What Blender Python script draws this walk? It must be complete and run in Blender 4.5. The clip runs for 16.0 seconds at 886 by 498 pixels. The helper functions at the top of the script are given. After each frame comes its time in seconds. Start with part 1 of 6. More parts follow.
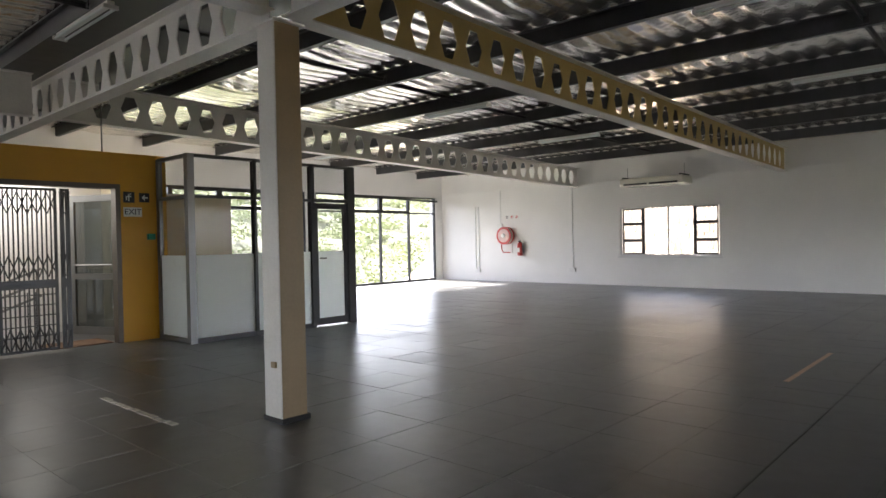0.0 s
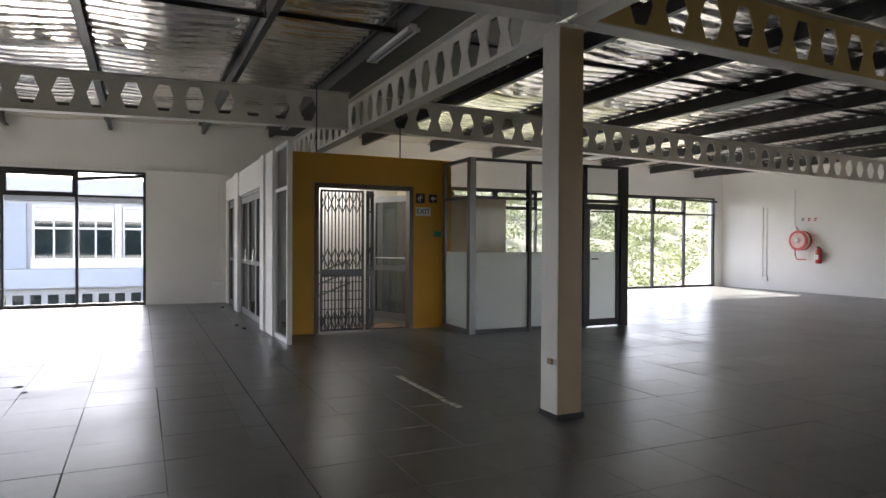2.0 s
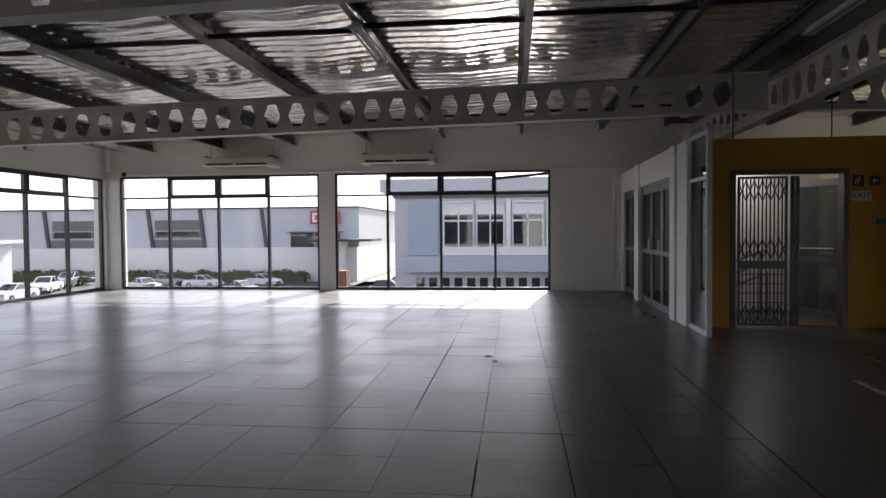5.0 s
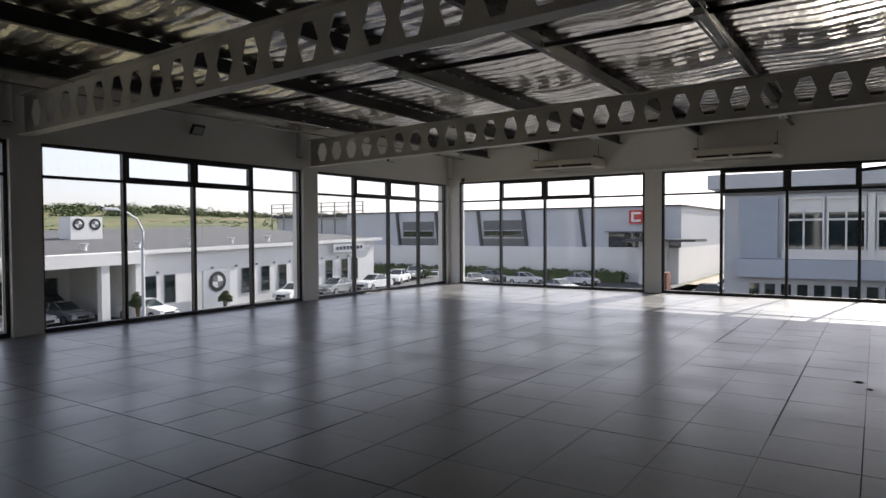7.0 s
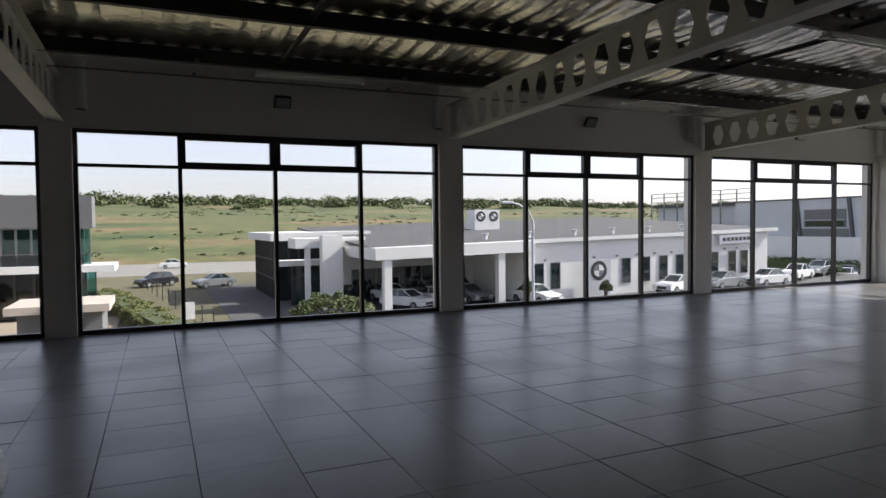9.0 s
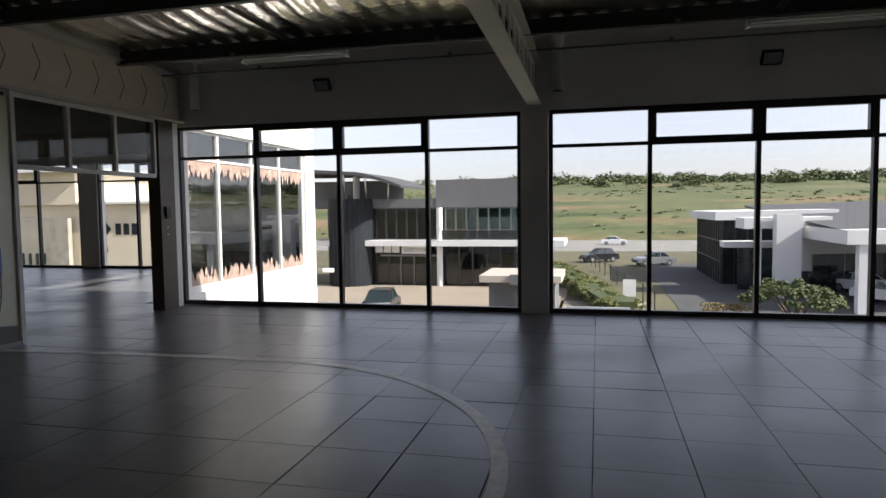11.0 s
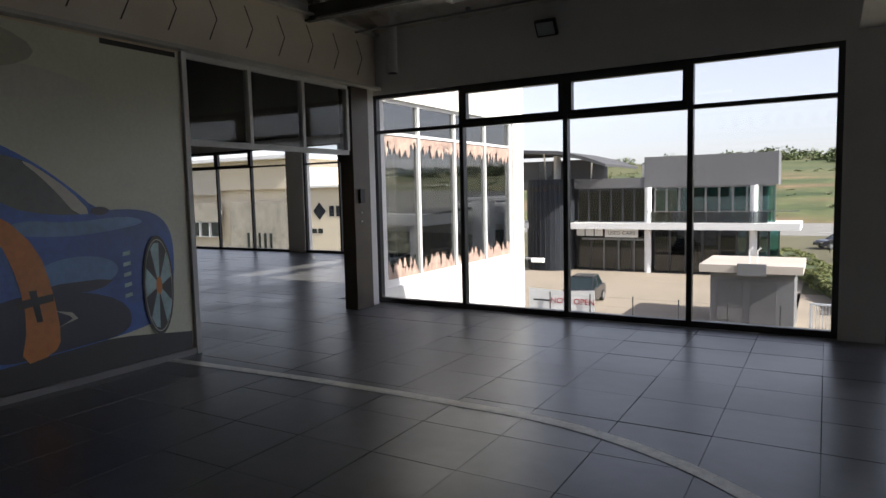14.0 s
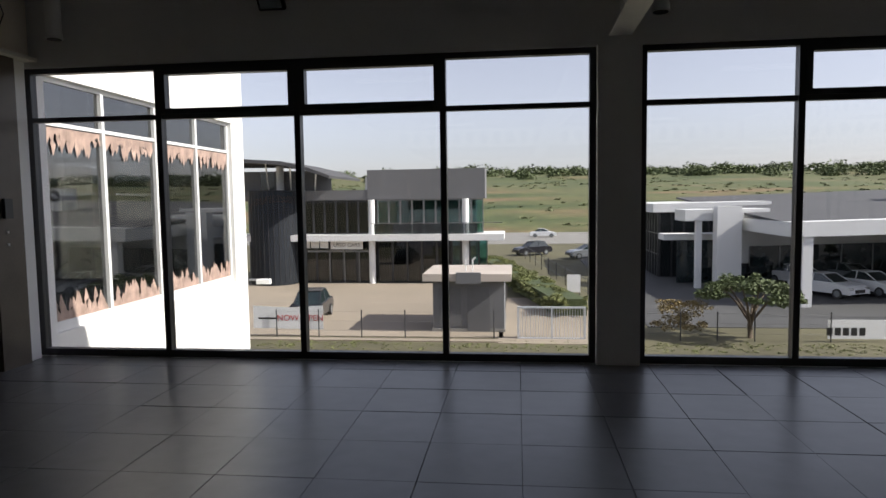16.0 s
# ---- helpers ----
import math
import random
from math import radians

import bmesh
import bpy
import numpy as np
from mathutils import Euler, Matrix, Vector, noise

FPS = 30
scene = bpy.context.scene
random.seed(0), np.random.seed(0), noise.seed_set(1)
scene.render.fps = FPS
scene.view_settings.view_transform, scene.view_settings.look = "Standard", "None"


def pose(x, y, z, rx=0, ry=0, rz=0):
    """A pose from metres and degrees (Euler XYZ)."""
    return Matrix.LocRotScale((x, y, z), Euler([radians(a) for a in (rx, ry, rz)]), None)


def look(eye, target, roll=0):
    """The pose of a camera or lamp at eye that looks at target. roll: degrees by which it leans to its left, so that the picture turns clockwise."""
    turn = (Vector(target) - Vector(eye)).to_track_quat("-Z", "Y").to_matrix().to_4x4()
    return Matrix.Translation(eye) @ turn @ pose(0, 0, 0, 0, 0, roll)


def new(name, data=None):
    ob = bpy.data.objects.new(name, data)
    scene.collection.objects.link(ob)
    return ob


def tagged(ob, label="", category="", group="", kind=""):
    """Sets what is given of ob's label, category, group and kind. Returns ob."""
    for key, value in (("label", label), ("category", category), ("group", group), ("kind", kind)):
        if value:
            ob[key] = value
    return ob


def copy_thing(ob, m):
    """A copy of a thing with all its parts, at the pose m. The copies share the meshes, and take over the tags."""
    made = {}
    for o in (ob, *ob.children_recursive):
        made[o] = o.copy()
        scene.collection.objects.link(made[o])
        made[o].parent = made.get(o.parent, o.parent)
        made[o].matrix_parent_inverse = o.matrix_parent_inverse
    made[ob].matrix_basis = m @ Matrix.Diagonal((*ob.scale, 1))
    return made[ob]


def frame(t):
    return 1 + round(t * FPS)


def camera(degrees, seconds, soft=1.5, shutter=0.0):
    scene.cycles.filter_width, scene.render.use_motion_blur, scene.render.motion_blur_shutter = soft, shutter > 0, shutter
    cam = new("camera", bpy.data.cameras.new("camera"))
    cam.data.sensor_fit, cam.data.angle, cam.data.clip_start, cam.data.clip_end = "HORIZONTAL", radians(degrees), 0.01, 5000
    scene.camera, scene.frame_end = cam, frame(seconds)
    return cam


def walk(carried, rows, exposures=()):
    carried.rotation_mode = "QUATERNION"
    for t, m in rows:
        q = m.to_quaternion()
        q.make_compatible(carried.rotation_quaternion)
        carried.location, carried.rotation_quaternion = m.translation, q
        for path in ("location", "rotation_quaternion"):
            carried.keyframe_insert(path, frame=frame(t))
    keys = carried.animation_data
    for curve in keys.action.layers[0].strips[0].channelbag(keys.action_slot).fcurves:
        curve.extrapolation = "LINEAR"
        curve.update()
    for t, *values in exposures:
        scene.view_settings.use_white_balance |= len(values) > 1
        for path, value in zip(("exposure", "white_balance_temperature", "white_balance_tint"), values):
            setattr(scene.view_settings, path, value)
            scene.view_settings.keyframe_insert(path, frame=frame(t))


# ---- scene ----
cam = camera(68.6, 16.0)
PATH = [
    (0, (1.286, 1.319, 1.234), (-0.052, 2.806, 1.206), -1.1),
    (0.5, (1.295, 1.311, 1.238), (-0.163, 2.679, 1.198), -0.9),
    (1, (1.305, 1.293, 1.248), (-0.313, 2.468, 1.197), -0.2),
    (1.5, (1.299, 1.276, 1.243), (-0.436, 2.27, 1.191), 0.3),
    (2, (1.273, 1.216, 1.238), (-0.54, 2.059, 1.216), 0.3),
    (2.5, (1.264, 1.166, 1.241), (-0.621, 1.834, 1.219), 0.3),
    (3, (1.281, 1.118, 1.236), (-0.652, 1.633, 1.219), 0.4),
    (5.5, (1.409, 0.461, 1.29), (-0.534, -0.009, 1.227), -0.8),
    (6, (1.409, 0.431, 1.294), (-0.448, -0.309, 1.23), -1.0),
    (6.5, (1.384, 0.405, 1.296), (-0.367, -0.558, 1.223), -0.9),
    (7, (1.381, 0.392, 1.301), (-0.282, -0.718, 1.248), -0.3),
    (7.5, (1.378, 0.378, 1.302), (-0.103, -0.965, 1.249), -0.1),
    (8, (1.382, 0.374, 1.284), (0.155, -1.205, 1.211), -0.0),
    (8.5, (1.4, 0.331, 1.279), (0.395, -1.394, 1.162), 0.2),
    (9, (1.465, 0.208, 1.282), (0.659, -1.621, 1.209), -0.6),
    (9.5, (1.549, 0.06, 1.272), (1.005, -1.863, 1.189), -0.8),
    (10, (1.569, -0.09, 1.285), (1.404, -2.081, 1.18), -0.8),
    (12.5, (2.314, -1.485, 1.324), (3.153, -3.294, 1.168), -0.7),
    (13, (2.455, -1.7, 1.318), (3.34, -3.489, 1.194), -1.4),
    (13.5, (2.577, -1.981, 1.326), (3.683, -3.642, 1.2), -1.5),
    (14, (2.794, -2.284, 1.314), (3.809, -3.999, 1.142), -1.3),
    (14.5, (2.934, -2.566, 1.313), (3.858, -4.334, 1.162), -1.2),
    (15, (3.041, -2.852, 1.328), (3.767, -4.709, 1.166), -1.1),
    (15.5, (3.203, -3.125, 1.329), (3.491, -5.099, 1.187), -0.7),
    (16, (3.307, -3.431, 1.324), (3.534, -5.412, 1.172), -0.8),
]
walk(cam, [(t, look(eye, target, roll)) for t, eye, target, roll in PATH],
     [(0.0, 4.0), (1.0, 3.95), (1.5, 3.75), (3.0, 3.1), (5.5, 1.9), (6.5, 1.62), (7.5, 1.5), (9.0, 1.5), (10.2, 1.5), (12.3, 1.62), (14.0, 1.6), (14.5, 1.5), (15.5, 1.2), (16.0, 1.15)])

# ---- light: hazy afternoon sun from the west, sky all round ----
SUN_DIR = Vector((-3.3, 0.52, 2.42)).normalized()
world = bpy.data.worlds.new("sky")
scene.world = world
world.use_nodes = True
wn = world.node_tree
wn.nodes.clear()
sky = wn.nodes.new("ShaderNodeTexSky")
sky.sky_type = "NISHITA"
sky.sun_disc = False
sky.sun_elevation = math.asin(SUN_DIR.z)
sky.sun_rotation = math.atan2(SUN_DIR.x, SUN_DIR.y)
sky.air_density, sky.dust_density, sky.ozone_density = 1.0, 1.2, 1.6
bg = wn.nodes.new("ShaderNodeBackground")
bg.inputs[1].default_value = 0.092
wo = wn.nodes.new("ShaderNodeOutputWorld")
haze = wn.nodes.new("ShaderNodeHueSaturation")
haze.inputs["Saturation"].default_value = 0.42
wn.links.new(sky.outputs[0], haze.inputs["Color"])
veil = wn.nodes.new("ShaderNodeMix")
veil.data_type, veil.blend_type = "RGBA", "MULTIPLY"
veil.inputs[0].default_value = 1.0
veil.inputs[7].default_value = (1.04, 0.99, 1.05, 1)
wn.links.new(haze.outputs[0], veil.inputs[6])
wn.links.new(veil.outputs[2], bg.inputs[0])
wn.links.new(bg.outputs[0], wo.inputs[0])
sun = new("sun", bpy.data.lights.new("sun", "SUN"))
sun.data.energy, sun.data.angle, sun.data.color = 4.0, radians(0.6), (1.0, 0.94, 0.85)
sun.matrix_world = look(SUN_DIR * 60, (0, 0, 0))


# ---- materials ----
def paint(name, col, rough=0.6, metal=0.0, vary=0.12, scale=3.0, fine=60.0, bump=0.05, each=0.0, spec=0.5, stretch=(1, 1, 1), rv=0.09):
    """A surface with broad stains and fine grain, in metres."""
    m = bpy.data.materials.new(name)
    m.use_nodes = True
    nt = m.node_tree
    b = nt.nodes["Principled BSDF"]
    geo = nt.nodes.new("ShaderNodeNewGeometry")
    mp = nt.nodes.new("ShaderNodeMapping")
    mp.inputs["Scale"].default_value = stretch
    nt.links.new(geo.outputs["Position"], mp.inputs[0])
    big = nt.nodes.new("ShaderNodeTexNoise")
    big.inputs["Scale"].default_value, big.inputs["Detail"].default_value = scale, 5
    small = nt.nodes.new("ShaderNodeTexNoise")
    small.inputs["Scale"].default_value, small.inputs["Detail"].default_value = fine, 3
    nt.links.new(mp.outputs[0], big.inputs[0])
    nt.links.new(mp.outputs[0], small.inputs[0])
    add = nt.nodes.new("ShaderNodeMath")
    add.operation = "MULTIPLY_ADD"
    nt.links.new(small.outputs[0], add.inputs[0])
    add.inputs[1].default_value = 0.4
    nt.links.new(big.outputs[0], add.inputs[2])
    last = add
    if each:
        inf = nt.nodes.new("ShaderNodeObjectInfo")
        s = nt.nodes.new("ShaderNodeMath")
        nt.links.new(inf.outputs["Random"], s.inputs[0])
        nt.links.new(geo.outputs["Random Per Island"], s.inputs[1])
        k = nt.nodes.new("ShaderNodeMath")
        k.operation = "MULTIPLY_ADD"
        nt.links.new(s.outputs[0], k.inputs[0])
        k.inputs[1].default_value = each
        nt.links.new(add.outputs[0], k.inputs[2])
        last = k
    r = nt.nodes.new("ShaderNodeMapRange")
    r.inputs[1].default_value, r.inputs[2].default_value = 0.4, 1.0 + each
    r.inputs[3].default_value, r.inputs[4].default_value = 1 - vary, 1 + vary
    nt.links.new(last.outputs[0], r.inputs[0])
    mul = nt.nodes.new("ShaderNodeVectorMath")
    mul.operation = "SCALE"
    mul.inputs[0].default_value = col
    nt.links.new(r.outputs[0], mul.inputs["Scale"])
    nt.links.new(mul.outputs[0], b.inputs["Base Color"])
    b.inputs["Roughness"].default_value, b.inputs["Metallic"].default_value = rough, metal
    b.inputs["Specular IOR Level"].default_value = spec
    rr = nt.nodes.new("ShaderNodeMapRange")
    rr.inputs[1].default_value, rr.inputs[2].default_value = 0.4, 1.0
    rr.inputs[3].default_value, rr.inputs[4].default_value = max(rough - rv, 0.02), min(rough + rv, 1)
    nt.links.new(big.outputs[0], rr.inputs[0])
    nt.links.new(rr.outputs[0], b.inputs["Roughness"])
    if bump:
        bp = nt.nodes.new("ShaderNodeBump")
        bp.inputs["Strength"].default_value, bp.inputs["Distance"].default_value = bump, 0.01
        nt.links.new(small.outputs[0], bp.inputs["Height"])
        nt.links.new(bp.outputs[0], b.inputs["Normal"])
    return m


def glass(name, tint=(0.86, 0.87, 0.88), gloss=0.02):
    """Thin clear glass: see-through, with the gloss of its surface."""
    m = bpy.data.materials.new(name)
    m.use_nodes = True
    nt = m.node_tree
    nt.nodes.clear()
    t = nt.nodes.new("ShaderNodeBsdfTransparent")
    t.inputs[0].default_value = (*tint, 1)
    g = nt.nodes.new("ShaderNodeBsdfGlossy")
    g.inputs["Roughness"].default_value = 0.02
    f = nt.nodes.new("ShaderNodeLayerWeight")
    f.inputs[0].default_value = 0.5
    p = nt.nodes.new("ShaderNodeMath")
    p.operation = "POWER"
    nt.links.new(f.outputs["Facing"], p.inputs[0])
    p.inputs[1].default_value = 4.5
    a = nt.nodes.new("ShaderNodeMath")
    a.operation, a.use_clamp = "MULTIPLY_ADD", True
    nt.links.new(p.outputs[0], a.inputs[0])
    a.inputs[1].default_value = 0.8
    a.inputs[2].default_value = gloss
    mix = nt.nodes.new("ShaderNodeMixShader")
    o = nt.nodes.new("ShaderNodeOutputMaterial")
    nt.links.new(a.outputs[0], mix.inputs[0])
    nt.links.new(t.outputs[0], mix.inputs[1])
    nt.links.new(g.outputs[0], mix.inputs[2])
    nt.links.new(mix.outputs[0], o.inputs[0])
    return m


M_TILE = paint("dark_floor_tile", (0.085, 0.085, 0.086), 0.372, 0, 0.55, 1.3, 7, 0.085, each=0.1, spec=1.0, rv=0.075)
M_JOINT = paint("floor_joint", (0.018, 0.018, 0.018), 0.8, 0, 0.2)
M_WALL = paint("white_plaster", (0.82, 0.81, 0.79), 0.7, 0, 0.06, 0.8, 90, 0.06)
M_CREAM = paint("cream_plaster", (0.72, 0.63, 0.47), 0.7, 0, 0.07, 0.9, 90, 0.06)
M_STEEL = paint("white_beam_paint", (0.64, 0.62, 0.58), 0.5, 0, 0.16, 2.0, 50, 0.04)
# Ochre puts warm light from the east into the web colour.
M_OCHRE = paint("warm_lit_beam_ochre", (0.40, 0.29, 0.11), 0.5, 0, 0.12, 2.0, 50, 0.04)
# Tan carries the shade of the column's east face.
M_TAN = paint("shaded_column_tan", (0.31, 0.22, 0.12), 0.5, 0, 0.14, 3.0, 50, 0.05)
M_PURLIN = paint("dark_galvanised_steel", (0.06, 0.06, 0.062), 0.5, 0.3, 0.3, 4, 60, 0.05)
M_FOIL = paint("silver_roof_foil", (0.89, 0.85, 0.79), 0.25, 0.95, 0.25, 1.6, 9, 0.9)
M_FRAME = paint("charcoal_aluminium", (0.05, 0.05, 0.053), 0.42, 0.2, 0.15, 3, 80, 0.02)
M_GFRAME = paint("grey_aluminium", (0.22, 0.22, 0.22), 0.42, 0.5, 0.12, 3, 80, 0.02)
M_WFRAME = paint("white_aluminium", (0.72, 0.72, 0.71), 0.45, 0.0, 0.08, 3, 80, 0.02)
M_YELLOW = paint("yellow_wall_paint", (0.60, 0.31, 0.02), 0.6, 0, 0.08, 1.2, 90, 0.05)
M_GLASS = glass("clear_glass")
M_TINT = glass("tinted_glass", (0.42, 0.45, 0.46), 0.12)
M_FROST = paint("frosted_panel", (0.84, 0.87, 0.87), 0.35, 0, 0.04, 1, 60, 0.0)
nt = M_FROST.node_tree
thru = nt.nodes.new("ShaderNodeBsdfTranslucent")
thru.inputs[0].default_value = (0.86, 0.90, 0.90, 1)
half = nt.nodes.new("ShaderNodeMixShader")
half.inputs[0].default_value = 0.75
nt.links.new(nt.nodes["Principled BSDF"].outputs[0], half.inputs[1])
nt.links.new(thru.outputs[0], half.inputs[2])
nt.links.new(half.outputs[0], nt.nodes["Material Output"].inputs[0])
M_PLASTIC = paint("ivory_plastic", (0.72, 0.69, 0.60), 0.42, 0, 0.05, 3, 80, 0.01)
M_WHITE = paint("white_plastic", (0.78, 0.78, 0.76), 0.4, 0, 0.05, 3, 80, 0.01)
M_BLACK = paint("black_plastic", (0.02, 0.02, 0.02), 0.45, 0, 0.2, 6, 80, 0.02)
M_RED = paint("fire_red_paint", (0.50, 0.035, 0.03), 0.35, 0, 0.12, 6, 80, 0.02)
M_TAPE = paint("floor_tape", (0.88, 0.86, 0.76), 0.4, 0, 0.25, 14, 120, 0.05)
M_GREEN = paint("sign_green", (0.02, 0.25, 0.14), 0.4, 0, 0.08)
M_PINK = paint("faded_pink_metal", (0.62, 0.42, 0.38), 0.4, 0.2, 0.3, 8, 60, 0.03)
M_DOORF = paint("brown_steel_frame", (0.11, 0.09, 0.07), 0.5, 0.2, 0.2, 5, 60, 0.03)
M_CHROME = paint("brushed_metal", (0.6, 0.6, 0.6), 0.3, 1.0, 0.08)


# ---- mesh helpers ----
def box(bm, x0, x1, y0, y1, z0, z1):
    v = [bm.verts.new((x, y, z)) for z in (z0, z1) for x, y in ((x0, y0), (x1, y0), (x1, y1), (x0, y1))]
    for f in ((3, 2, 1, 0), (4, 5, 6, 7), (0, 1, 5, 4), (1, 2, 6, 5), (2, 3, 7, 6), (3, 0, 4, 7)):
        bm.faces.new([v[i] for i in f])
    return bm


def boxes(*dims):
    bm = bmesh.new()
    for d in dims:
        box(bm, *d)
    return bm


def soft_box(x0, x1, y0, y1, z0, z1, r=0.01, seg=2):
    bm = boxes((x0, x1, y0, y1, z0, z1))
    bmesh.ops.bevel(bm, geom=bm.edges[:], offset=r, segments=seg, affect="EDGES", profile=0.5)
    return bm


def tube(bm, points, r, n=8):
    """Round bar along a line of points."""
    rings = []
    pts = [Vector(p) for p in points]
    for i, p in enumerate(pts):
        d = (pts[min(i + 1, len(pts) - 1)] - pts[max(i - 1, 0)]).normalized()
        u = d.cross(Vector((0, 0, 1)))
        u = Vector((1, 0, 0)) if u.length < 0.05 else u.normalized()
        w = d.cross(u)
        rr = r[i] if isinstance(r, (list, tuple)) else r
        rings.append([bm.verts.new(p + (u * math.cos(a) + w * math.sin(a)) * rr) for a in (2 * math.pi * k / n for k in range(n))])
    for a, b in zip(rings, rings[1:]):
        for k in range(n):
            bm.faces.new((a[k], a[(k + 1) % n], b[(k + 1) % n], b[k]))
    bm.faces.new(rings[0][::-1])
    bm.faces.new(rings[-1])
    return bm


def slab(outline, at, thick=0.002):
    """A flat plate from an outline of 2D points; at(u, v, w) gives the place."""
    bm = bmesh.new()
    lo = [bm.verts.new(at(u, v, 0)) for u, v in outline]
    hi = [bm.verts.new(at(u, v, thick)) for u, v in outline]
    bm.faces.new(lo[::-1])
    bm.faces.new(hi)
    n = len(outline)
    for i in range(n):
        bm.faces.new((lo[i], lo[(i + 1) % n], hi[(i + 1) % n], hi[i]))
    return bm


def finish(name, bm, material, smooth=False):
    bmesh.ops.recalc_face_normals(bm, faces=bm.faces[:])
    me = bpy.data.meshes.new(name)
    bm.to_mesh(me)
    bm.free()
    me.materials.append(material)
    if smooth:
        me.shade_smooth()
        me.set_sharp_from_angle(angle=radians(40))
    return me


def part(name, bm, material, parent, label="", smooth=False):
    ob = new(name, finish(name, bm, material, smooth))
    ob.parent = parent
    if label:
        ob["label"] = label
    return ob


def thing(name, label, category, group="", kind="", at=(0, 0, 0), rz=0.0):
    ob = new(name)
    ob.empty_display_size = 0.1
    ob.matrix_basis = pose(*at, 0, 0, rz)
    return tagged(ob, label, category, group, kind)


def solid(name, bm, material, label, category, group="", kind="", smooth=False):
    return tagged(new(name, finish(name, bm, material, smooth)), label, category, group, kind)


def lettering(name, text, size, m, material, parent, label=""):
    """Words in the built-in font, turned into a mesh."""
    cu = bpy.data.curves.new(name, "FONT")
    cu.body, cu.size, cu.extrude, cu.align_x, cu.align_y = text, size, 0.002, "CENTER", "CENTER"
    tmp = bpy.data.objects.new(name, cu)
    me = bpy.data.meshes.new_from_object(tmp)
    bpy.data.objects.remove(tmp)
    me.materials.clear()
    me.materials.append(material)
    ob = new(name, me)
    ob.parent = parent
    ob.matrix_basis = m
    if label:
        ob["label"] = label
    return ob


# ---- large structure ----
XW, YS, YN, RIDGE = -12.38, -8.63, 16.5, 3.95
XM, XE = 7.4, 20.0              # mural wall, far side of the next room
WALL_T = 0.25
ZW0, ZW1, ZWW, ZT = 0.06, 2.485, 2.53, 2.05  # window sill, south head, west head, transom


def roof_z(y):
    """Underside of the purlins: a shallow gable."""
    return 3.38 - abs(y - RIDGE) * 0.0265


def wall(name, bm, label, material=M_WALL):
    return solid(name, bm, material, label, "wall", kind="structure")


SBAYS = ((-12.30, -7.73), (-7.35, -2.74), (-2.37, 2.355), (2.69, 7.50))
WBAYS = ((-8.30, -3.68), (-3.33, 1.30), (6.6, 11.30), (11.62, 16.20))
# south wall: lintel and piers
bm = boxes((XW - WALL_T, XM + 0.5, YS - WALL_T, YS, ZW1, 3.62), (XW - WALL_T, XM + 0.5, YS - WALL_T, YS, -0.3, 0.0))
edge = XW - WALL_T
for a, b in SBAYS + ((XM + 0.5, 0),):
    box(bm, edge, a, YS - WALL_T, YS + 0.04, 0.0, ZW1)
    edge = b
wall("wall_south", bm, "white plastered wall with piers between tall windows")
# west wall
bm = boxes((XW - WALL_T, XW, YS, YN, ZWW, 3.62), (XW - WALL_T, XW, YS, YN, -0.3, 0.0))
edge = YS
for a, b in WBAYS + ((YN, 0),):
    if a > edge:
        box(bm, XW - WALL_T, XW, edge, a, 0.0, ZWW)
    edge = b
wall("wall_west", bm, "white plastered wall with floor-length windows")
# north wall with the small window
NW = (-6.36, -3.87, 0.74, 1.97)
bm = boxes((XW - WALL_T, NW[0], YN, YN + WALL_T, -0.3, 3.62), (NW[1], XM, YN, YN + WALL_T, -0.3, 3.62),
           (NW[0], NW[1], YN, YN + WALL_T, -0.3, NW[2]), (NW[0], NW[1], YN, YN + WALL_T, NW[3], 3.62),
           (XW, XM, YN - 0.015, YN, 2.64, 2.66))
wall("wall_north", bm, "long white plastered wall with one small window")
# mural wall closes the room towards the east
# Unseen window openings, added to bring more light into the north half.
EAST_FILL_BAYS = ((5.6, 10.3), (10.8, 15.4))
bm = boxes((XM, XM + 0.12, -5.88, 5.6, 0.0, 2.52), (XM, XM + 0.12, 10.3, 10.8, 0.0, 2.52), (XM, XM + 0.12, 15.4, YN, 0.0, 2.52))
wall("wall_east", bm, "light partition wall that carries a printed mural", M_CREAM)
# next room
bm = boxes((XM + 0.12, XE, -5.0, -4.85, 0, 3.7), (XE, XE + 0.2, -13.9, -4.85, 0, 3.7))
wall("wall_next_room", bm, "plain walls of the adjoining room", M_CREAM)

# floor slab under the tiles
bm = boxes((XW - 0.2, XM + 0.3, YS - 0.2, YN + 0.2, -0.30, -0.006), (XM + 0.3, XE + 0.1, YS - 0.2, -4.85, -0.30, -0.006), (XM + 0.6, XE + 0.1, -13.7, YS - 0.2, -0.30, -0.006))
solid("floor", bm, M_JOINT, "dark grey tiled floor with thin joints", "floor", kind="structure")


# roof lining: foil that sags between the purlins and follows the sheet ribs
PURLINS = [RIDGE - 0.35] + [2.3 - 1.63 * k for k in range(7)]
PURLINS += [2 * RIDGE - y for y in PURLINS]
PURLINS.sort()


